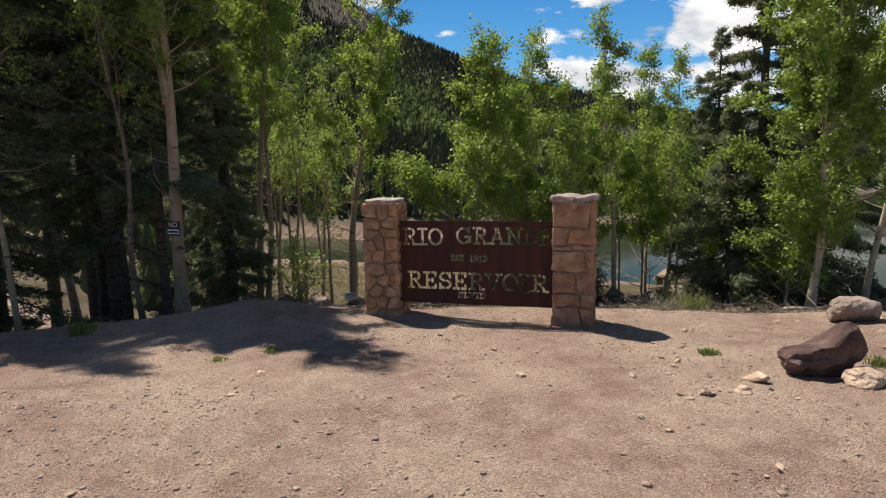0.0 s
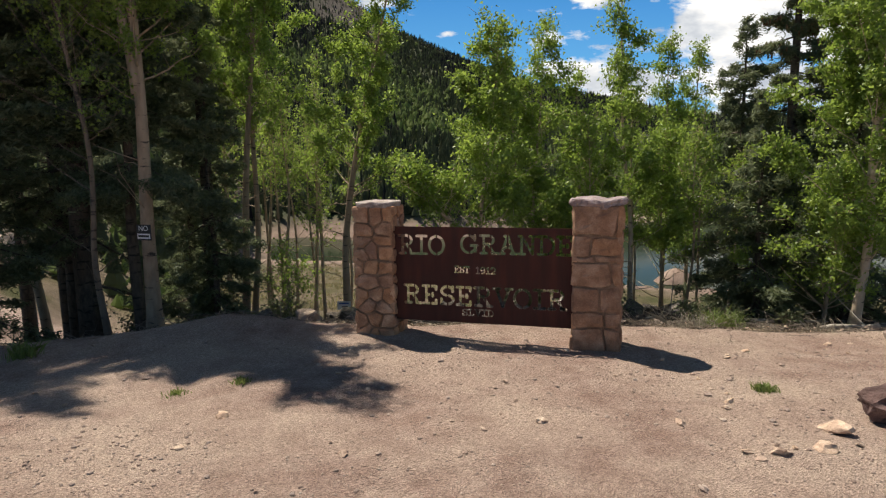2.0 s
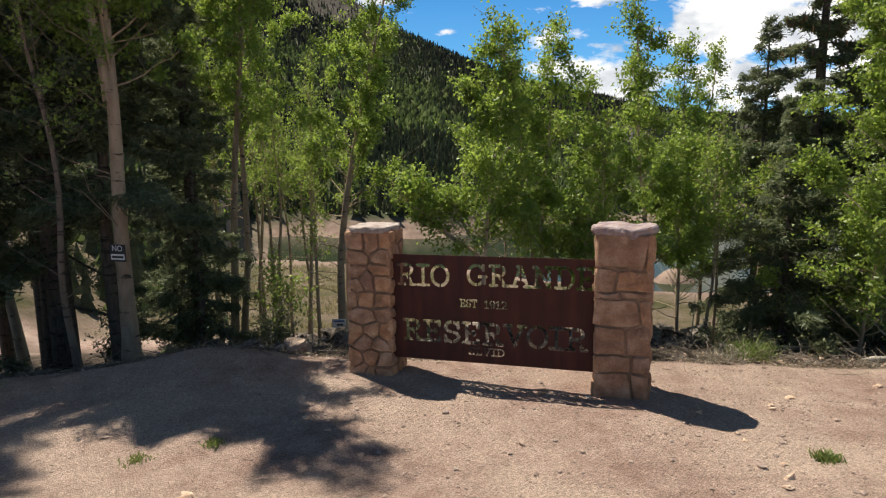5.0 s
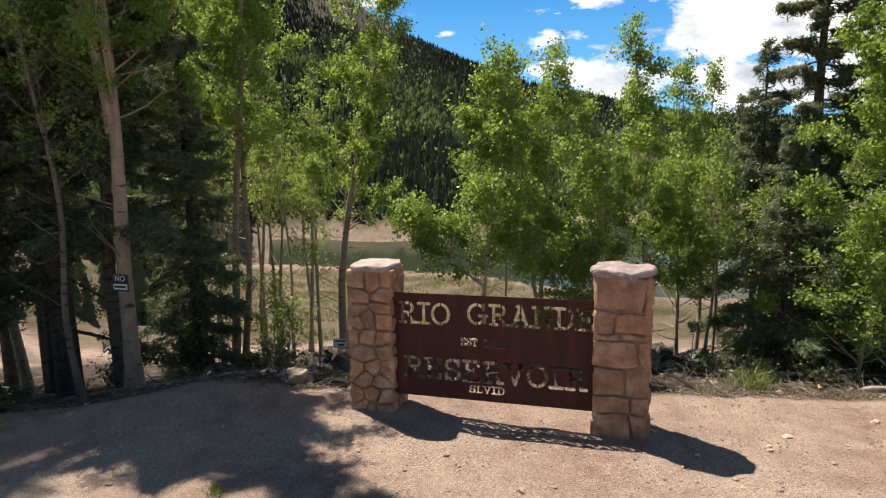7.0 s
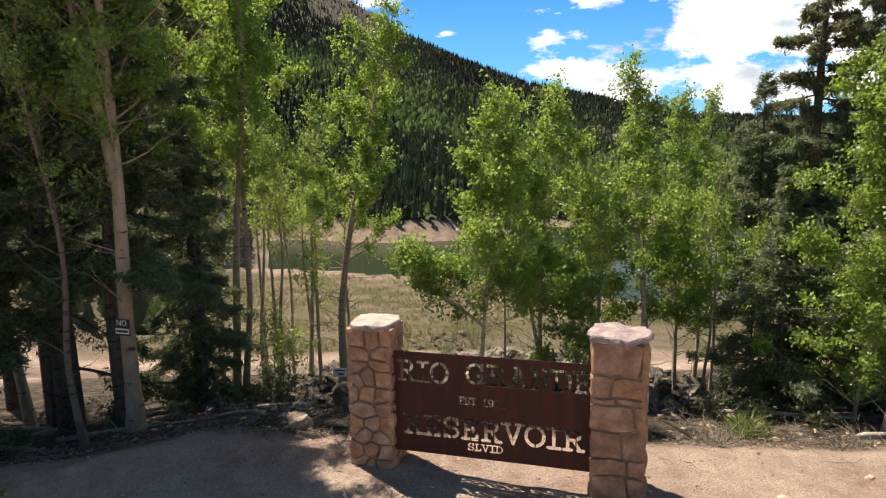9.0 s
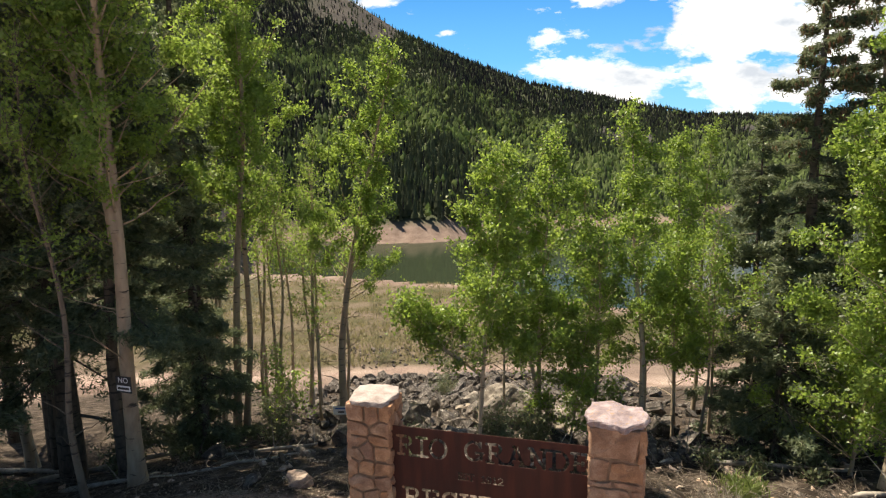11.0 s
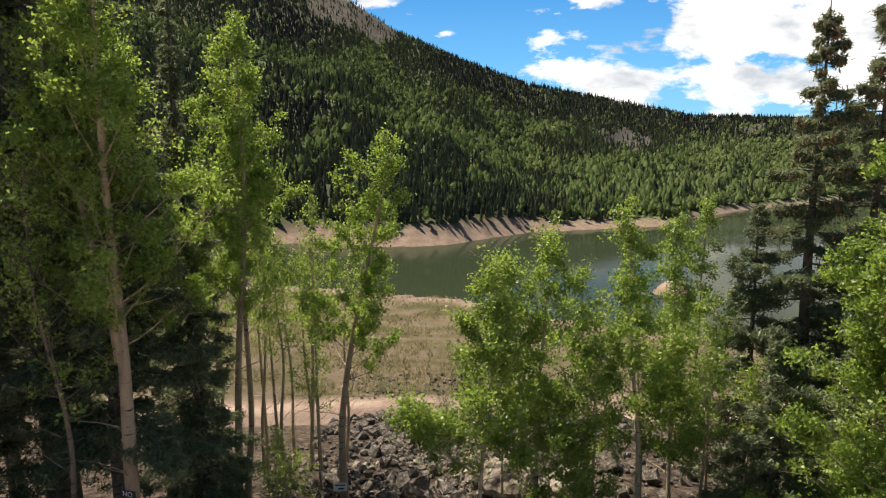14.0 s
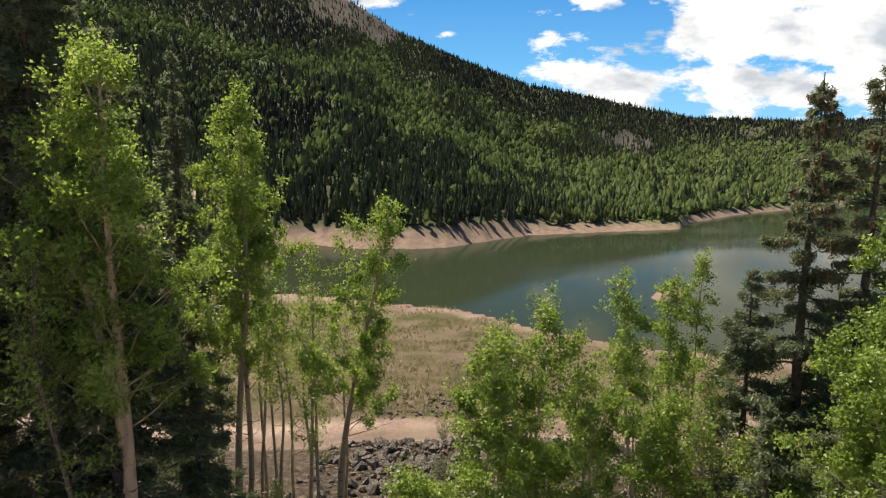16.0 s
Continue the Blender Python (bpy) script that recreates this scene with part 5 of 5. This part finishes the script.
boulder((3.72, 5.25), (0.8, 0.62, 0.62), DARK_BOULDER, 3, "large dark reddish-brown boulder on the gravel", 0.12, 0.22, lump=wedge)
boulder((6.1, 8.15), (0.85, 0.6, 0.56), PALE_BOULDER, 8, "pale weathered boulder at the gravel edge", 0.4, 0.22)
boulder((6.75, 8.0), (0.75, 0.5, 0.5), PALE_BOULDER, 12, "pale weathered boulder at the gravel edge", 1.1, 0.3)
boulder((3.92, 4.95), (0.42, 0.34, 0.22), PALE_BOULDER, 17, "low pale boulder beside the dark one", 0.9, 0.25)
boulder((-2.15, 10.0), (0.48, 0.34, 0.34), PALE_BOULDER, 5, "small pale boulder behind the sign", 0.3, 0.2)
boulder((-2.8, 9.9), (0.36, 0.3, 0.26), LAVA_ROCK, 6, "small grey boulder behind the sign", 0.8, 0.2)
boulder((2.62, 11.4), (0.6, 0.5, 0.55), LICHEN_ROCK, 7, "grey boulder below the sign", 1.4, 0.2)
boulder((3.05, 15.6), (1.3, 1.1, 1.0), LICHEN_ROCK, 21, "large grey boulder among the rubble", 0.5, 0.25)
boulder((1.5, 15.0), (1.3, 1.0, 1.45), LICHEN_ROCK, 22, "large pale lichened boulder among the rubble", 2.5, 0.12)
boulder((4.6, 17.3), (1.4, 1.1, 1.0), LAVA_ROCK, 23, "large grey boulder among the rubble", 1.5, 0.25)

boulder((-32.4, 44.0), (2.8, 2.2, 2.9), PALE_BOULDER, 24, "big pale boulder on the dirt slope behind the spruces", 0.4, 0.25)
boulder((-30.2, 46.5), (1.8, 1.5, 1.3), PALE_BOULDER, 25, "pale boulder on the dirt slope behind the spruces", 1.4, 0.25)

STONES = [rock_shape("stone", 40 + k, PEBBLE, 2, 0.5, 1.7) for k in range(7)]
RUBBLE = [rock_shape("rubble_rock", 60 + k, LICHEN_ROCK if k % 4 == 1 else LAVA_ROCK, 2, 0.85, 1.3) for k in range(10)]


def scatter(name, meshes, spots, label, category, group, tilt=0.45):
    """Each spot is x, y, size, turn; one object each."""
    for k, (x, y, size, turn) in enumerate(spots):
        ob = new(name, meshes[k % len(meshes)])
        ob.location = (x, y, ground_z(x, y) + size * (0.07 if tilt < 1 else 0.16))
        ob.rotation_euler = (tilt * math.sin(k * 2.1), tilt * math.cos(k * 1.3), turn)
        ob.scale = (size, size * (0.75 + 0.25 * math.sin(k * 3.3)), size * (0.8 + 0.2 * math.cos(k)))
        tagged(ob, label, category, group)


# loose stones that stand out of the gravel
KNOWN = [(0.63, 6.5, 0.10), (0.80, 5.39, 0.13), (-0.74, 4.80, 0.10), (0.31, 5.23, 0.08), (2.43, 5.65, 0.11), (2.53, 5.80, 0.11), (2.70, 4.76, 0.17), (3.0, 5.1, 0.3),
         (2.35, 4.7, 0.16), (2.15, 4.75, 0.12), (3.9, 4.3, 0.24), (-0.75, 6.3, 0.12), (-1.9, 5.6, 0.14), (1.75, 4.0, 0.09), (-1.3, 9.4, 0.13), (-1.25, 8.6, 0.1), (3.6, 7.6, 0.12), (3.2, 7.2, 0.09)]
rs = np.random.default_rng(77)
spots = [(x, y, s_, 0.7 * i) for i, (x, y, s_) in enumerate(KNOWN)]
for k in range(90):
    x = rs.uniform(1.6, 6.0) if k < 55 else rs.uniform(-5, 5)
    y = rs.uniform(2.4, 8.6)
    spots.append((x, y, float(rs.uniform(0.035, 0.09) if k % 6 else rs.uniform(0.09, 0.16)), float(rs.uniform(0, 6))))
for k in range(110):
    x = rs.uniform(2.2, 7.5) if k < 70 else rs.uniform(-8.5, -1.2)
    y = rs.uniform(9.1, 11.2) if k < 70 else rs.uniform(9.6, 12.5)
    spots.append((float(x), float(y), float(rs.lognormal(-2.3, 0.5)), float(rs.uniform(0, 6))))
scatter("stone", STONES, spots, "small loose pinkish stone lying on the gravel", "stone", "loose stones on the gravel")

# rubble slope below the sign
spots, rest = [], []
for k in range(4600):
    x, y = float(rs.normal(0.6, 3.6)), float(11.2 + 18.5 * rs.uniform() ** 1.35)
    size = float(np.clip(rs.lognormal(-1.58, 0.52), 0.08, 0.85))
    if x < -1.2 and y < 13.8 and rs.uniform() < 0.75:
        continue
    if x < -5.5 or x > 8 or (x < -3.2 and rs.uniform() < 0.6) or (x > 4.5 and rs.uniform() < 0.5):
        continue
    (spots if y < 19.5 and abs(x - 0.3) < 3.6 and len(spots) < 300 and size > 0.17 else rest).append((x, y, size, float(rs.uniform(0, 6))))
for k in range(420):
    rest.append((float(rs.uniform(-5, 9)), float(rs.uniform(24.5, 30.2)), float(rs.uniform(0.25, 0.8)), float(rs.uniform(0, 6))))
scatter("rubble_rock", RUBBLE, spots, "broken grey volcanic rock in the rubble slope", "rock", "rubble below the sign", 1.4)


def joined_rocks(name, shapes, spots, label, category, sink=0.16):
    V, F, c = [], [], 0
    for k, (x, y, size, turn) in enumerate(spots):
        me = shapes[k % len(shapes)]
        v = np.empty(len(me.vertices) * 3, np.float32)
        me.vertices.foreach_get("co", v)
        spin = np.array(Euler((2.3 * k, 1.7 * k, 0.0)).to_matrix())
        v = (v.reshape(-1, 3) @ spin.T) * size * np.array([1.0, 0.85 + 0.15 * math.sin(k), 0.8])
        co, si = math.cos(turn), math.sin(turn)
        v = np.stack([v[:, 0] * co - v[:, 1] * si + x, v[:, 0] * si + v[:, 1] * co + y, v[:, 2] + ground_z(x, y) + size * sink], -1)
        f = np.empty(len(me.polygons) * 3, np.int32)
        me.polygons.foreach_get("vertices", f)
        V.append(v)
        F.append(f.reshape(-1, 3) + c)
        c += len(v)
    return tagged(new(name, mesh_of(name, np.concatenate(V), np.concatenate(F), shapes[0].materials[0])), label, category, kind="stuff")


SMALL_RUBBLE = [rock_shape("rubble_piece", 90 + k, LAVA_ROCK, 1, 0.85, 1.3) for k in range(8)]
joined_rocks("rubble", SMALL_RUBBLE, rest, "smaller broken grey rocks filling the rubble slope", "rocks")
bank = [(float(rs.uniform(-6, 1.5)), float(rs.uniform(34.6, 39.5)), float(rs.lognormal(-1.7, 0.5)), float(rs.uniform(0, 6))) for k in range(260)]
bank += [(float(rs.uniform(-30, 22)), float(rs.uniform(36, 80)), float(rs.uniform(0.15, 0.4)), float(rs.uniform(0, 6))) for k in range(90)]
BANK = [rock_shape("bank_rock", 80 + k, LAVA_ROCK, 1, 0.7, 1.2) for k in range(5)]
joined_rocks("bank_rocks", BANK, bank, "scattered reddish rocks along the road bank and meadow", "rocks")
PEBBLE_SHAPES = []
for k in range(5):
    bm = bmesh.new()
    bmesh.ops.create_icosphere(bm, subdivisions=1, radius=0.5)
    bmesh.ops.delete(bm, geom=[v for v in bm.verts if v.co.z < -0.3], context="VERTS")
    for v in bm.verts:
        v.co *= 1 + 0.5 * noise.noise(v.co * 2.3 + Vector((k * 5, 0, 0)))
        v.co.z *= 0.6
    me = bpy.data.meshes.new("pebble")
    bm.to_mesh(me)
    bm.free()
    me.materials.append(PEBBLE)
    PEBBLE_SHAPES.append(me)


def build_gravel():
    V, F, c = [], [], 0
    n = 36000
    y = 1.2 + 8.6 * rs.uniform(0, 1, n) ** 1.1
    x = rs.uniform(-1, 1, n) * (2.0 + 0.75 * y)
    dense = fbm(x * 0.8, y * 0.8, 33) + 0.12 * (x > 1.0)
    keep = rs.uniform(0, 1, n) < smooth(0.3, 0.62, dense)
    x, y = x[keep], y[keep]
    z = ground_height(x, y)
    size = rs.lognormal(math.log(0.0128), 0.5, len(x))
    tris = []
    for me in PEBBLE_SHAPES:
        v = np.empty(len(me.vertices) * 3, np.float32)
        me.vertices.foreach_get("co", v)
        f = np.empty(len(me.polygons) * 3, np.int32)
        me.polygons.foreach_get("vertices", f)
        tris.append((v.reshape(-1, 3), f.reshape(-1, 3)))
    for k, (v, f) in enumerate(tris):
        idx = np.arange(k, len(x), len(tris))
        a = rs.uniform(0, 6.3, len(idx))
        co, si = np.cos(a)[:, None], np.sin(a)[:, None]
        s_ = size[idx][:, None]
        vx = (v[None, :, 0] * co - v[None, :, 1] * si) * s_ + x[idx][:, None]
        vy = (v[None, :, 0] * si + v[None, :, 1] * co) * s_ + y[idx][:, None]
        vz = v[None, :, 2] * s_ + (z[idx] + size[idx] * 0.12)[:, None]
        V.append(np.stack([vx, vy, vz], -1).reshape(-1, 3))
        F.append((np.arange(len(idx))[:, None, None] * len(v) + f[None]).reshape(-1, 3) + c)
        c += len(idx) * len(v)
    return tagged(new("gravel", mesh_of("gravel", np.concatenate(V), np.concatenate(F), PEBBLE)), "fine pinkish gravel strewn over the dirt", "gravel", kind="stuff")


build_gravel()


def blades(name, at, count, height, spread, mat, label, category, seed, lean=0.45, width=0.006):
    """A tuft of narrow bent blades."""
    rng = np.random.default_rng(seed)
    x, y = at
    z = ground_z(x, y) - 0.01
    root = np.concatenate([rng.normal(0, spread * 0.5, (count, 2)), np.zeros((count, 1))], 1)
    d = rng.normal(0, lean, (count, 2))
    h = height * rng.uniform(0.5, 1.2, count)
    mid = root + np.stack([d[:, 0] * h * 0.35, d[:, 1] * h * 0.35, h * 0.6], -1)
    tip = root + np.stack([d[:, 0] * h, d[:, 1] * h, h * rng.uniform(0.75, 1.0, count)], -1)
    side = unit(rng.normal(size=(count, 3)) * [1, 1, 0.1]) * width
    v = np.stack([root - side, root + side, mid + side * 0.8, tip, mid - side * 0.8], 1).reshape(-1, 3)
    f = np.arange(count * 5).reshape(-1, 5)
    ob = new(name, mesh_of(name, v, f, mat))
    ob.location = (x, y, z)
    return tagged(ob, label, category, kind="stuff")


for k, (x, y, hh, sp, n) in enumerate([(3.03, 6.12, 0.085, 0.10, 240), (-2.05, 6.55, 0.07, 0.08, 90), (-2.6, 6.3, 0.05, 0.12, 90), (4.5, 5.5, 0.12, 0.1, 120), (4.35, 9.75, 0.3, 0.3, 420), (-5.0, 7.6, 0.22, 0.16, 160)]):
    blades("grass_tuft", (x, y), n, hh, sp, GREEN_GRASS, "small green grass tuft growing in the gravel", "grass", 300 + k)
for k, (x, y, hh, sp, n) in enumerate([(3.55, 9.2, 0.26, 0.2, 60), (3.9, 9.4, 0.26, 0.2, 60), (0.9, 9.6, 0.22, 0.25, 110), (-1.15, 9.7, 0.26, 0.2, 110), (1.5, 9.9, 0.26, 0.22, 90), (6.4, 7.3, 0.2, 0.25, 120), (5.6, 9.3, 0.2, 0.2, 50)]):
    blades("dry_grass_clump", (x, y), n, hh, sp, DRY_GRASS, "clump of dry straw-coloured grass stalks", "grass", 320 + k, 0.6, 0.004)


def shrub(at, height, width, seed, leaves=1500, label="low leafy green shrub on the slope"):
    rng = np.random.default_rng(seed)
    x, y = at
    ob = thing("shrub", label, "shrub", "shrubs on the slope", (x, y, ground_z(x, y) - 0.03))
    tb, cen = Tubes(), []
    for k in range(18):
        az, out = rng.uniform(0, 6.3), rng.uniform(0.1, 1.0) * width * 0.5
        top = np.array([math.cos(az) * out, math.sin(az) * out, height * rng.uniform(0.5, 1.0)])
        pts = bend((0, 0, 0), top, 6, 0.03, rng)
        tb.add(pts, np.linspace(0.009, 0.002, 6), 4)
        m = leaves // 18
        q = rng.uniform(0.35, 1.05, m)[:, None]
        cen.append(top * q + rng.normal(0, 0.075, (m, 3)) * [1, 1, 0.8])
    tagged(part_mesh("stemwork", tb.mesh("stemwork", BROWN_BARK), ob), kind="stuff")
    v, f = leaf_quads(rng, np.concatenate(cen), 0.05, None, 0.7)
    tagged(part_mesh("foliage", mesh_of("foliage", v, f, SHRUB_LEAF), ob), kind="stuff")
    return ob


for k, (x, y, h, w, n) in enumerate([(0.9, 11.6, 0.9, 1.2, 2200), (1.6, 11.9, 1.0, 1.1, 2200), (4.3, 10.8, 0.5, 0.6, 500), (5.0, 10.6, 0.35, 0.6, 400), (-0.8, 11.3, 0.5, 0.8, 1200), (-0.6, 12.6, 0.5, 0.8, 1000),
                                  (3.2, 11.6, 0.9, 0.9, 1500), (-3.4, 13.4, 0.9, 1.0, 1600), (-4.2, 15.6, 0.9, 1.0, 1500), (-5.9, 12.0, 0.8, 1.1, 1500), (5.7, 10.2, 0.35, 0.6, 400), (0.0, 22.5, 1.0, 1.4, 1400), (-3.5, 35.8, 0.9, 1.6, 900), (1.8, 36.4, 1.1, 2.2, 1200), (4.2, 37.0, 1.0, 2.0, 1000), (0.2, 30.0, 1.9, 1.0, 1200)]):
    shrub((x, y), h, w, 400 + k, n)


def log(a, b, r, seed, label="fallen bleached log lying on the forest floor"):
    rng = np.random.default_rng(seed)
    za, zb = ground_z(*a) + r * 0.8, ground_z(*b) + r * 0.8
    ob = thing("fallen_log", label, "log", "fallen logs", ((a[0] + b[0]) / 2, (a[1] + b[1]) / 2, (za + zb) / 2))
    o = np.array(ob.location)
    pts = bend(np.array([*a, za]) - o, np.array([*b, zb]) - o, 12, 0.03, rng)
    tb = Tubes()
    tb.add(pts, np.linspace(r, r * 0.5, 12) * np.array([0.3] + [1] * 10 + [0.2]), 8)
    part_mesh("log_stem", tb.mesh("log_stem", DEADWOOD), ob)
    st = Tubes()
    for k in range(5):
        p = pts[2 + k * 2]
        d = rng.normal(0, 0.3, 3) + np.array([0, 0, 0.15])
        st.add(p + d * np.linspace(0, 1, 4)[:, None], [r * 0.25, r * 0.2, r * 0.14, 0.003], 5)
    tagged(part_mesh("stub_work", st.mesh("stub_work", DEADWOOD), ob), kind="stuff")
    return ob


for k, (a, b, r) in enumerate([((-6.6, 11.2), (-3.6, 11.0), 0.06), ((-7.8, 12.0), (-5.2, 13.8), 0.08), ((-4.4, 12.2), (-2.5, 13.4), 0.05), ((-9.0, 11.0), (-6.2, 10.4), 0.07), ((-3.8, 11.2), (-2.6, 12.2), 0.04), ((4.4, 11.2), (6.6, 10.6), 0.05),
                               ((3.6, 11.0), (5.4, 12.2), 0.05), ((-6.0, 14.2), (-3.4, 14.4), 0.06), ((5.8, 9.6), (8.0, 10.0), 0.05), ((1.4, 10.8), (2.6, 11.6), 0.04), ((-10.4, 13.5), (-7.6, 13.0), 0.08)]):
    log(a, b, r, 500 + k)


def twigs():
    rng = np.random.default_rng(55)
    tb = Tubes()
    for k in range(650):
        x = rng.uniform(-7, 8)
        y = 9.1 + 4.5 * rng.uniform() ** 1.6
        z = ground_z(x, y) + 0.02
        a, ln = rng.uniform(0, 6.3), rng.uniform(0.15, 0.7)
        d = np.array([math.cos(a), math.sin(a), rng.uniform(-0.05, 0.3)]) * ln
        tb.add(np.array([x, y, z]) + d * np.linspace(0, 1, 4)[:, None] + rng.normal(0, 0.02, (4, 3)), [0.006, 0.005, 0.004, 0.002], 4)
    return tagged(new("twigs", tb.mesh("twigs", TWIG)), "dead grey twigs littering the slope edge", "twigs", kind="stuff")


twigs()


def brush():
    """Tangled dead stalks where the gravel ends."""
    rng = np.random.default_rng(58)
    tb = Tubes()
    for k in range(420):
        x, y = (rng.normal(4.2, 1.3), rng.normal(9.75, 0.45)) if k % 3 else (rng.uniform(-7.5, -3.5), rng.normal(10.6, 0.6))
        z = ground_z(x, y)
        a, ln = rng.uniform(0, 6.3), rng.uniform(0.15, 0.6)
        d = np.array([math.cos(a), math.sin(a), rng.uniform(0.0, 0.9)]) * ln
        q = np.linspace(0, 1, 5)[:, None]
        tb.add(np.array([x, y, z]) + d * q - np.array([0, 0, 0.25 * ln]) * q ** 2 + rng.normal(0, 0.015, (5, 3)), [0.005, 0.004, 0.0035, 0.003, 0.0015], 3)
    return tagged(new("dead_brush", tb.mesh("dead_brush", TWIG)), "tangled bleached dead stalks at the edge of the gravel", "brush", kind="stuff")


brush()


def litter():
    """Dry leaves and bark flakes on the forest floor."""
    rng = np.random.default_rng(56)
    n = 15000
    x, y = rng.uniform(-8.5, 8.5, n), 9.0 + 6.0 * rng.uniform(0, 1, n) ** 1.5
    keep = fbm(x * 1.1, y * 1.1, 57) + rng.normal(0, 0.05, n) > 0.46
    x, y = x[keep], y[keep]
    c = np.stack([x, y, ground_height(x, y) + rng.uniform(0.005, 0.04, len(x))], -1)
    v, f = leaf_quads(rng, c, 0.05, None, 0.6)
    v[:, 2] = c[:, 2].repeat(4) + (v[:, 2] - c[:, 2].repeat(4)) * 0.45
    return tagged(new("leaf_litter", mesh_of("leaf_litter", v, f, LITTER)), "dry brown leaves and bark flakes on the forest floor", "litter", kind="stuff")


LITTER = leaf_material("dry_litter", (0.07, 0.05, 0.036), (0.17, 0.125, 0.09), (0.34, 0.28, 0.21), 0.15)
litter()


def board(bm_w, bm_h, bm_t, bevel=0.004):
    bm = bmesh.new()
    bmesh.ops.create_cube(bm, size=1, matrix=Matrix.Diagonal((bm_w, bm_t, bm_h, 1)))
    bmesh.ops.bevel(bm, geom=bm.edges[:], offset=bevel / 4, segments=1, affect="EDGES")
    return bm


def lettering(text, height, mat, parent, place):
    cu = bpy.data.curves.new("letters", "FONT")
    cu.body, cu.size, cu.align_x, cu.align_y, cu.extrude = text, height, "CENTER", "CENTER", 0.001
    tmp = bpy.data.objects.new("letters", cu)
    scene.collection.objects.link(tmp)
    bpy.context.view_layer.update()
    me = bpy.data.meshes.new_from_object(tmp.evaluated_get(bpy.context.evaluated_depsgraph_get()))
    bpy.data.objects.remove(tmp)
    me.materials.clear()
    me.materials.append(mat)
    ob = part_mesh("lettering", me, parent)
    ob.location = place
    ob.rotation_euler = (radians(90), 0, 0)
    return ob


def bar(w, h, mat, parent, place):
    ob = part("text_bar", board(w, h, 0.003), mat, parent)
    ob.location = place
    return ob


no_sign = thing("notice_sign", "small black notice nailed to a tan aspen trunk", "sign", at=(-4.9, 10.47, 1.0))
no_sign.rotation_euler = (0, 0, radians(-18))
nb = part("board", board(0.30, 0.26, 0.008), BLACK_PAINT, no_sign)
lettering("NO", 0.125, WHITE_PAINT, no_sign, (0, -0.008, 0.065))
bar(0.26, 0.085, WHITE_PAINT, no_sign, (0, -0.007, -0.06))
bar(0.22, 0.035, BLACK_PAINT, no_sign, (0, -0.011, -0.06))

tag_sign = thing("trail_tag", "small white and blue tag fixed to an aspen trunk", "sign", at=(-2.36, 14.60, -1.26))
part("board", board(0.32, 0.2, 0.006), WHITE_PAINT, tag_sign)
bar(0.24, 0.035, BLUE_PAINT, tag_sign, (0, -0.006, 0.05))
bar(0.14, 0.04, BLACK_PAINT, tag_sign, (0.02, -0.006, -0.035))


def meadow_grass():
    """Sparse dry clumps over the bench above the water."""
    rng = np.random.default_rng(88)
    n = 5500
    y = rng.uniform(34.8, 84, n)
    x = rng.uniform(-0.42, 0.12, n) * y
    keep = fbm(x * 0.25, y * 0.25, 15) + rng.normal(0, 0.06, n) > 0.52
    x, y = x[keep], y[keep]
    z = ground_height(x, y)
    ok = z > -14.5
    x, y, z = x[ok], y[ok], z[ok]
    V, k = [], len(x)
    for j in range(4):
        lean = rng.normal(0, 0.14, (k, 2))
        h = rng.uniform(0.15, 0.5, k)
        a = rng.uniform(0, 3.2, k)
        w = 0.05
        side = np.stack([np.cos(a) * w, np.sin(a) * w, 0 * a], -1)
        root = np.stack([x, y, z - 0.03], -1) + np.concatenate([rng.normal(0, 0.08, (k, 2)), np.zeros((k, 1))], 1)
        tip = root + np.stack([lean[:, 0], lean[:, 1], h], -1)
        V.append(np.stack([root - side, root + side, tip], 1).reshape(-1, 3))
    v = np.concatenate(V)
    return tagged(new("meadow_grass", mesh_of("meadow_grass", v, np.arange(len(v)).reshape(-1, 3), MEADOW_GRASS)), "sparse yellow-green grass clumps on the bench above the water", "grass", kind="stuff")


MEADOW_GRASS = leaf_material("meadow_grass", (0.13, 0.13, 0.05), (0.24, 0.21, 0.10), (0.36, 0.31, 0.18), 0.4)
meadow_grass()
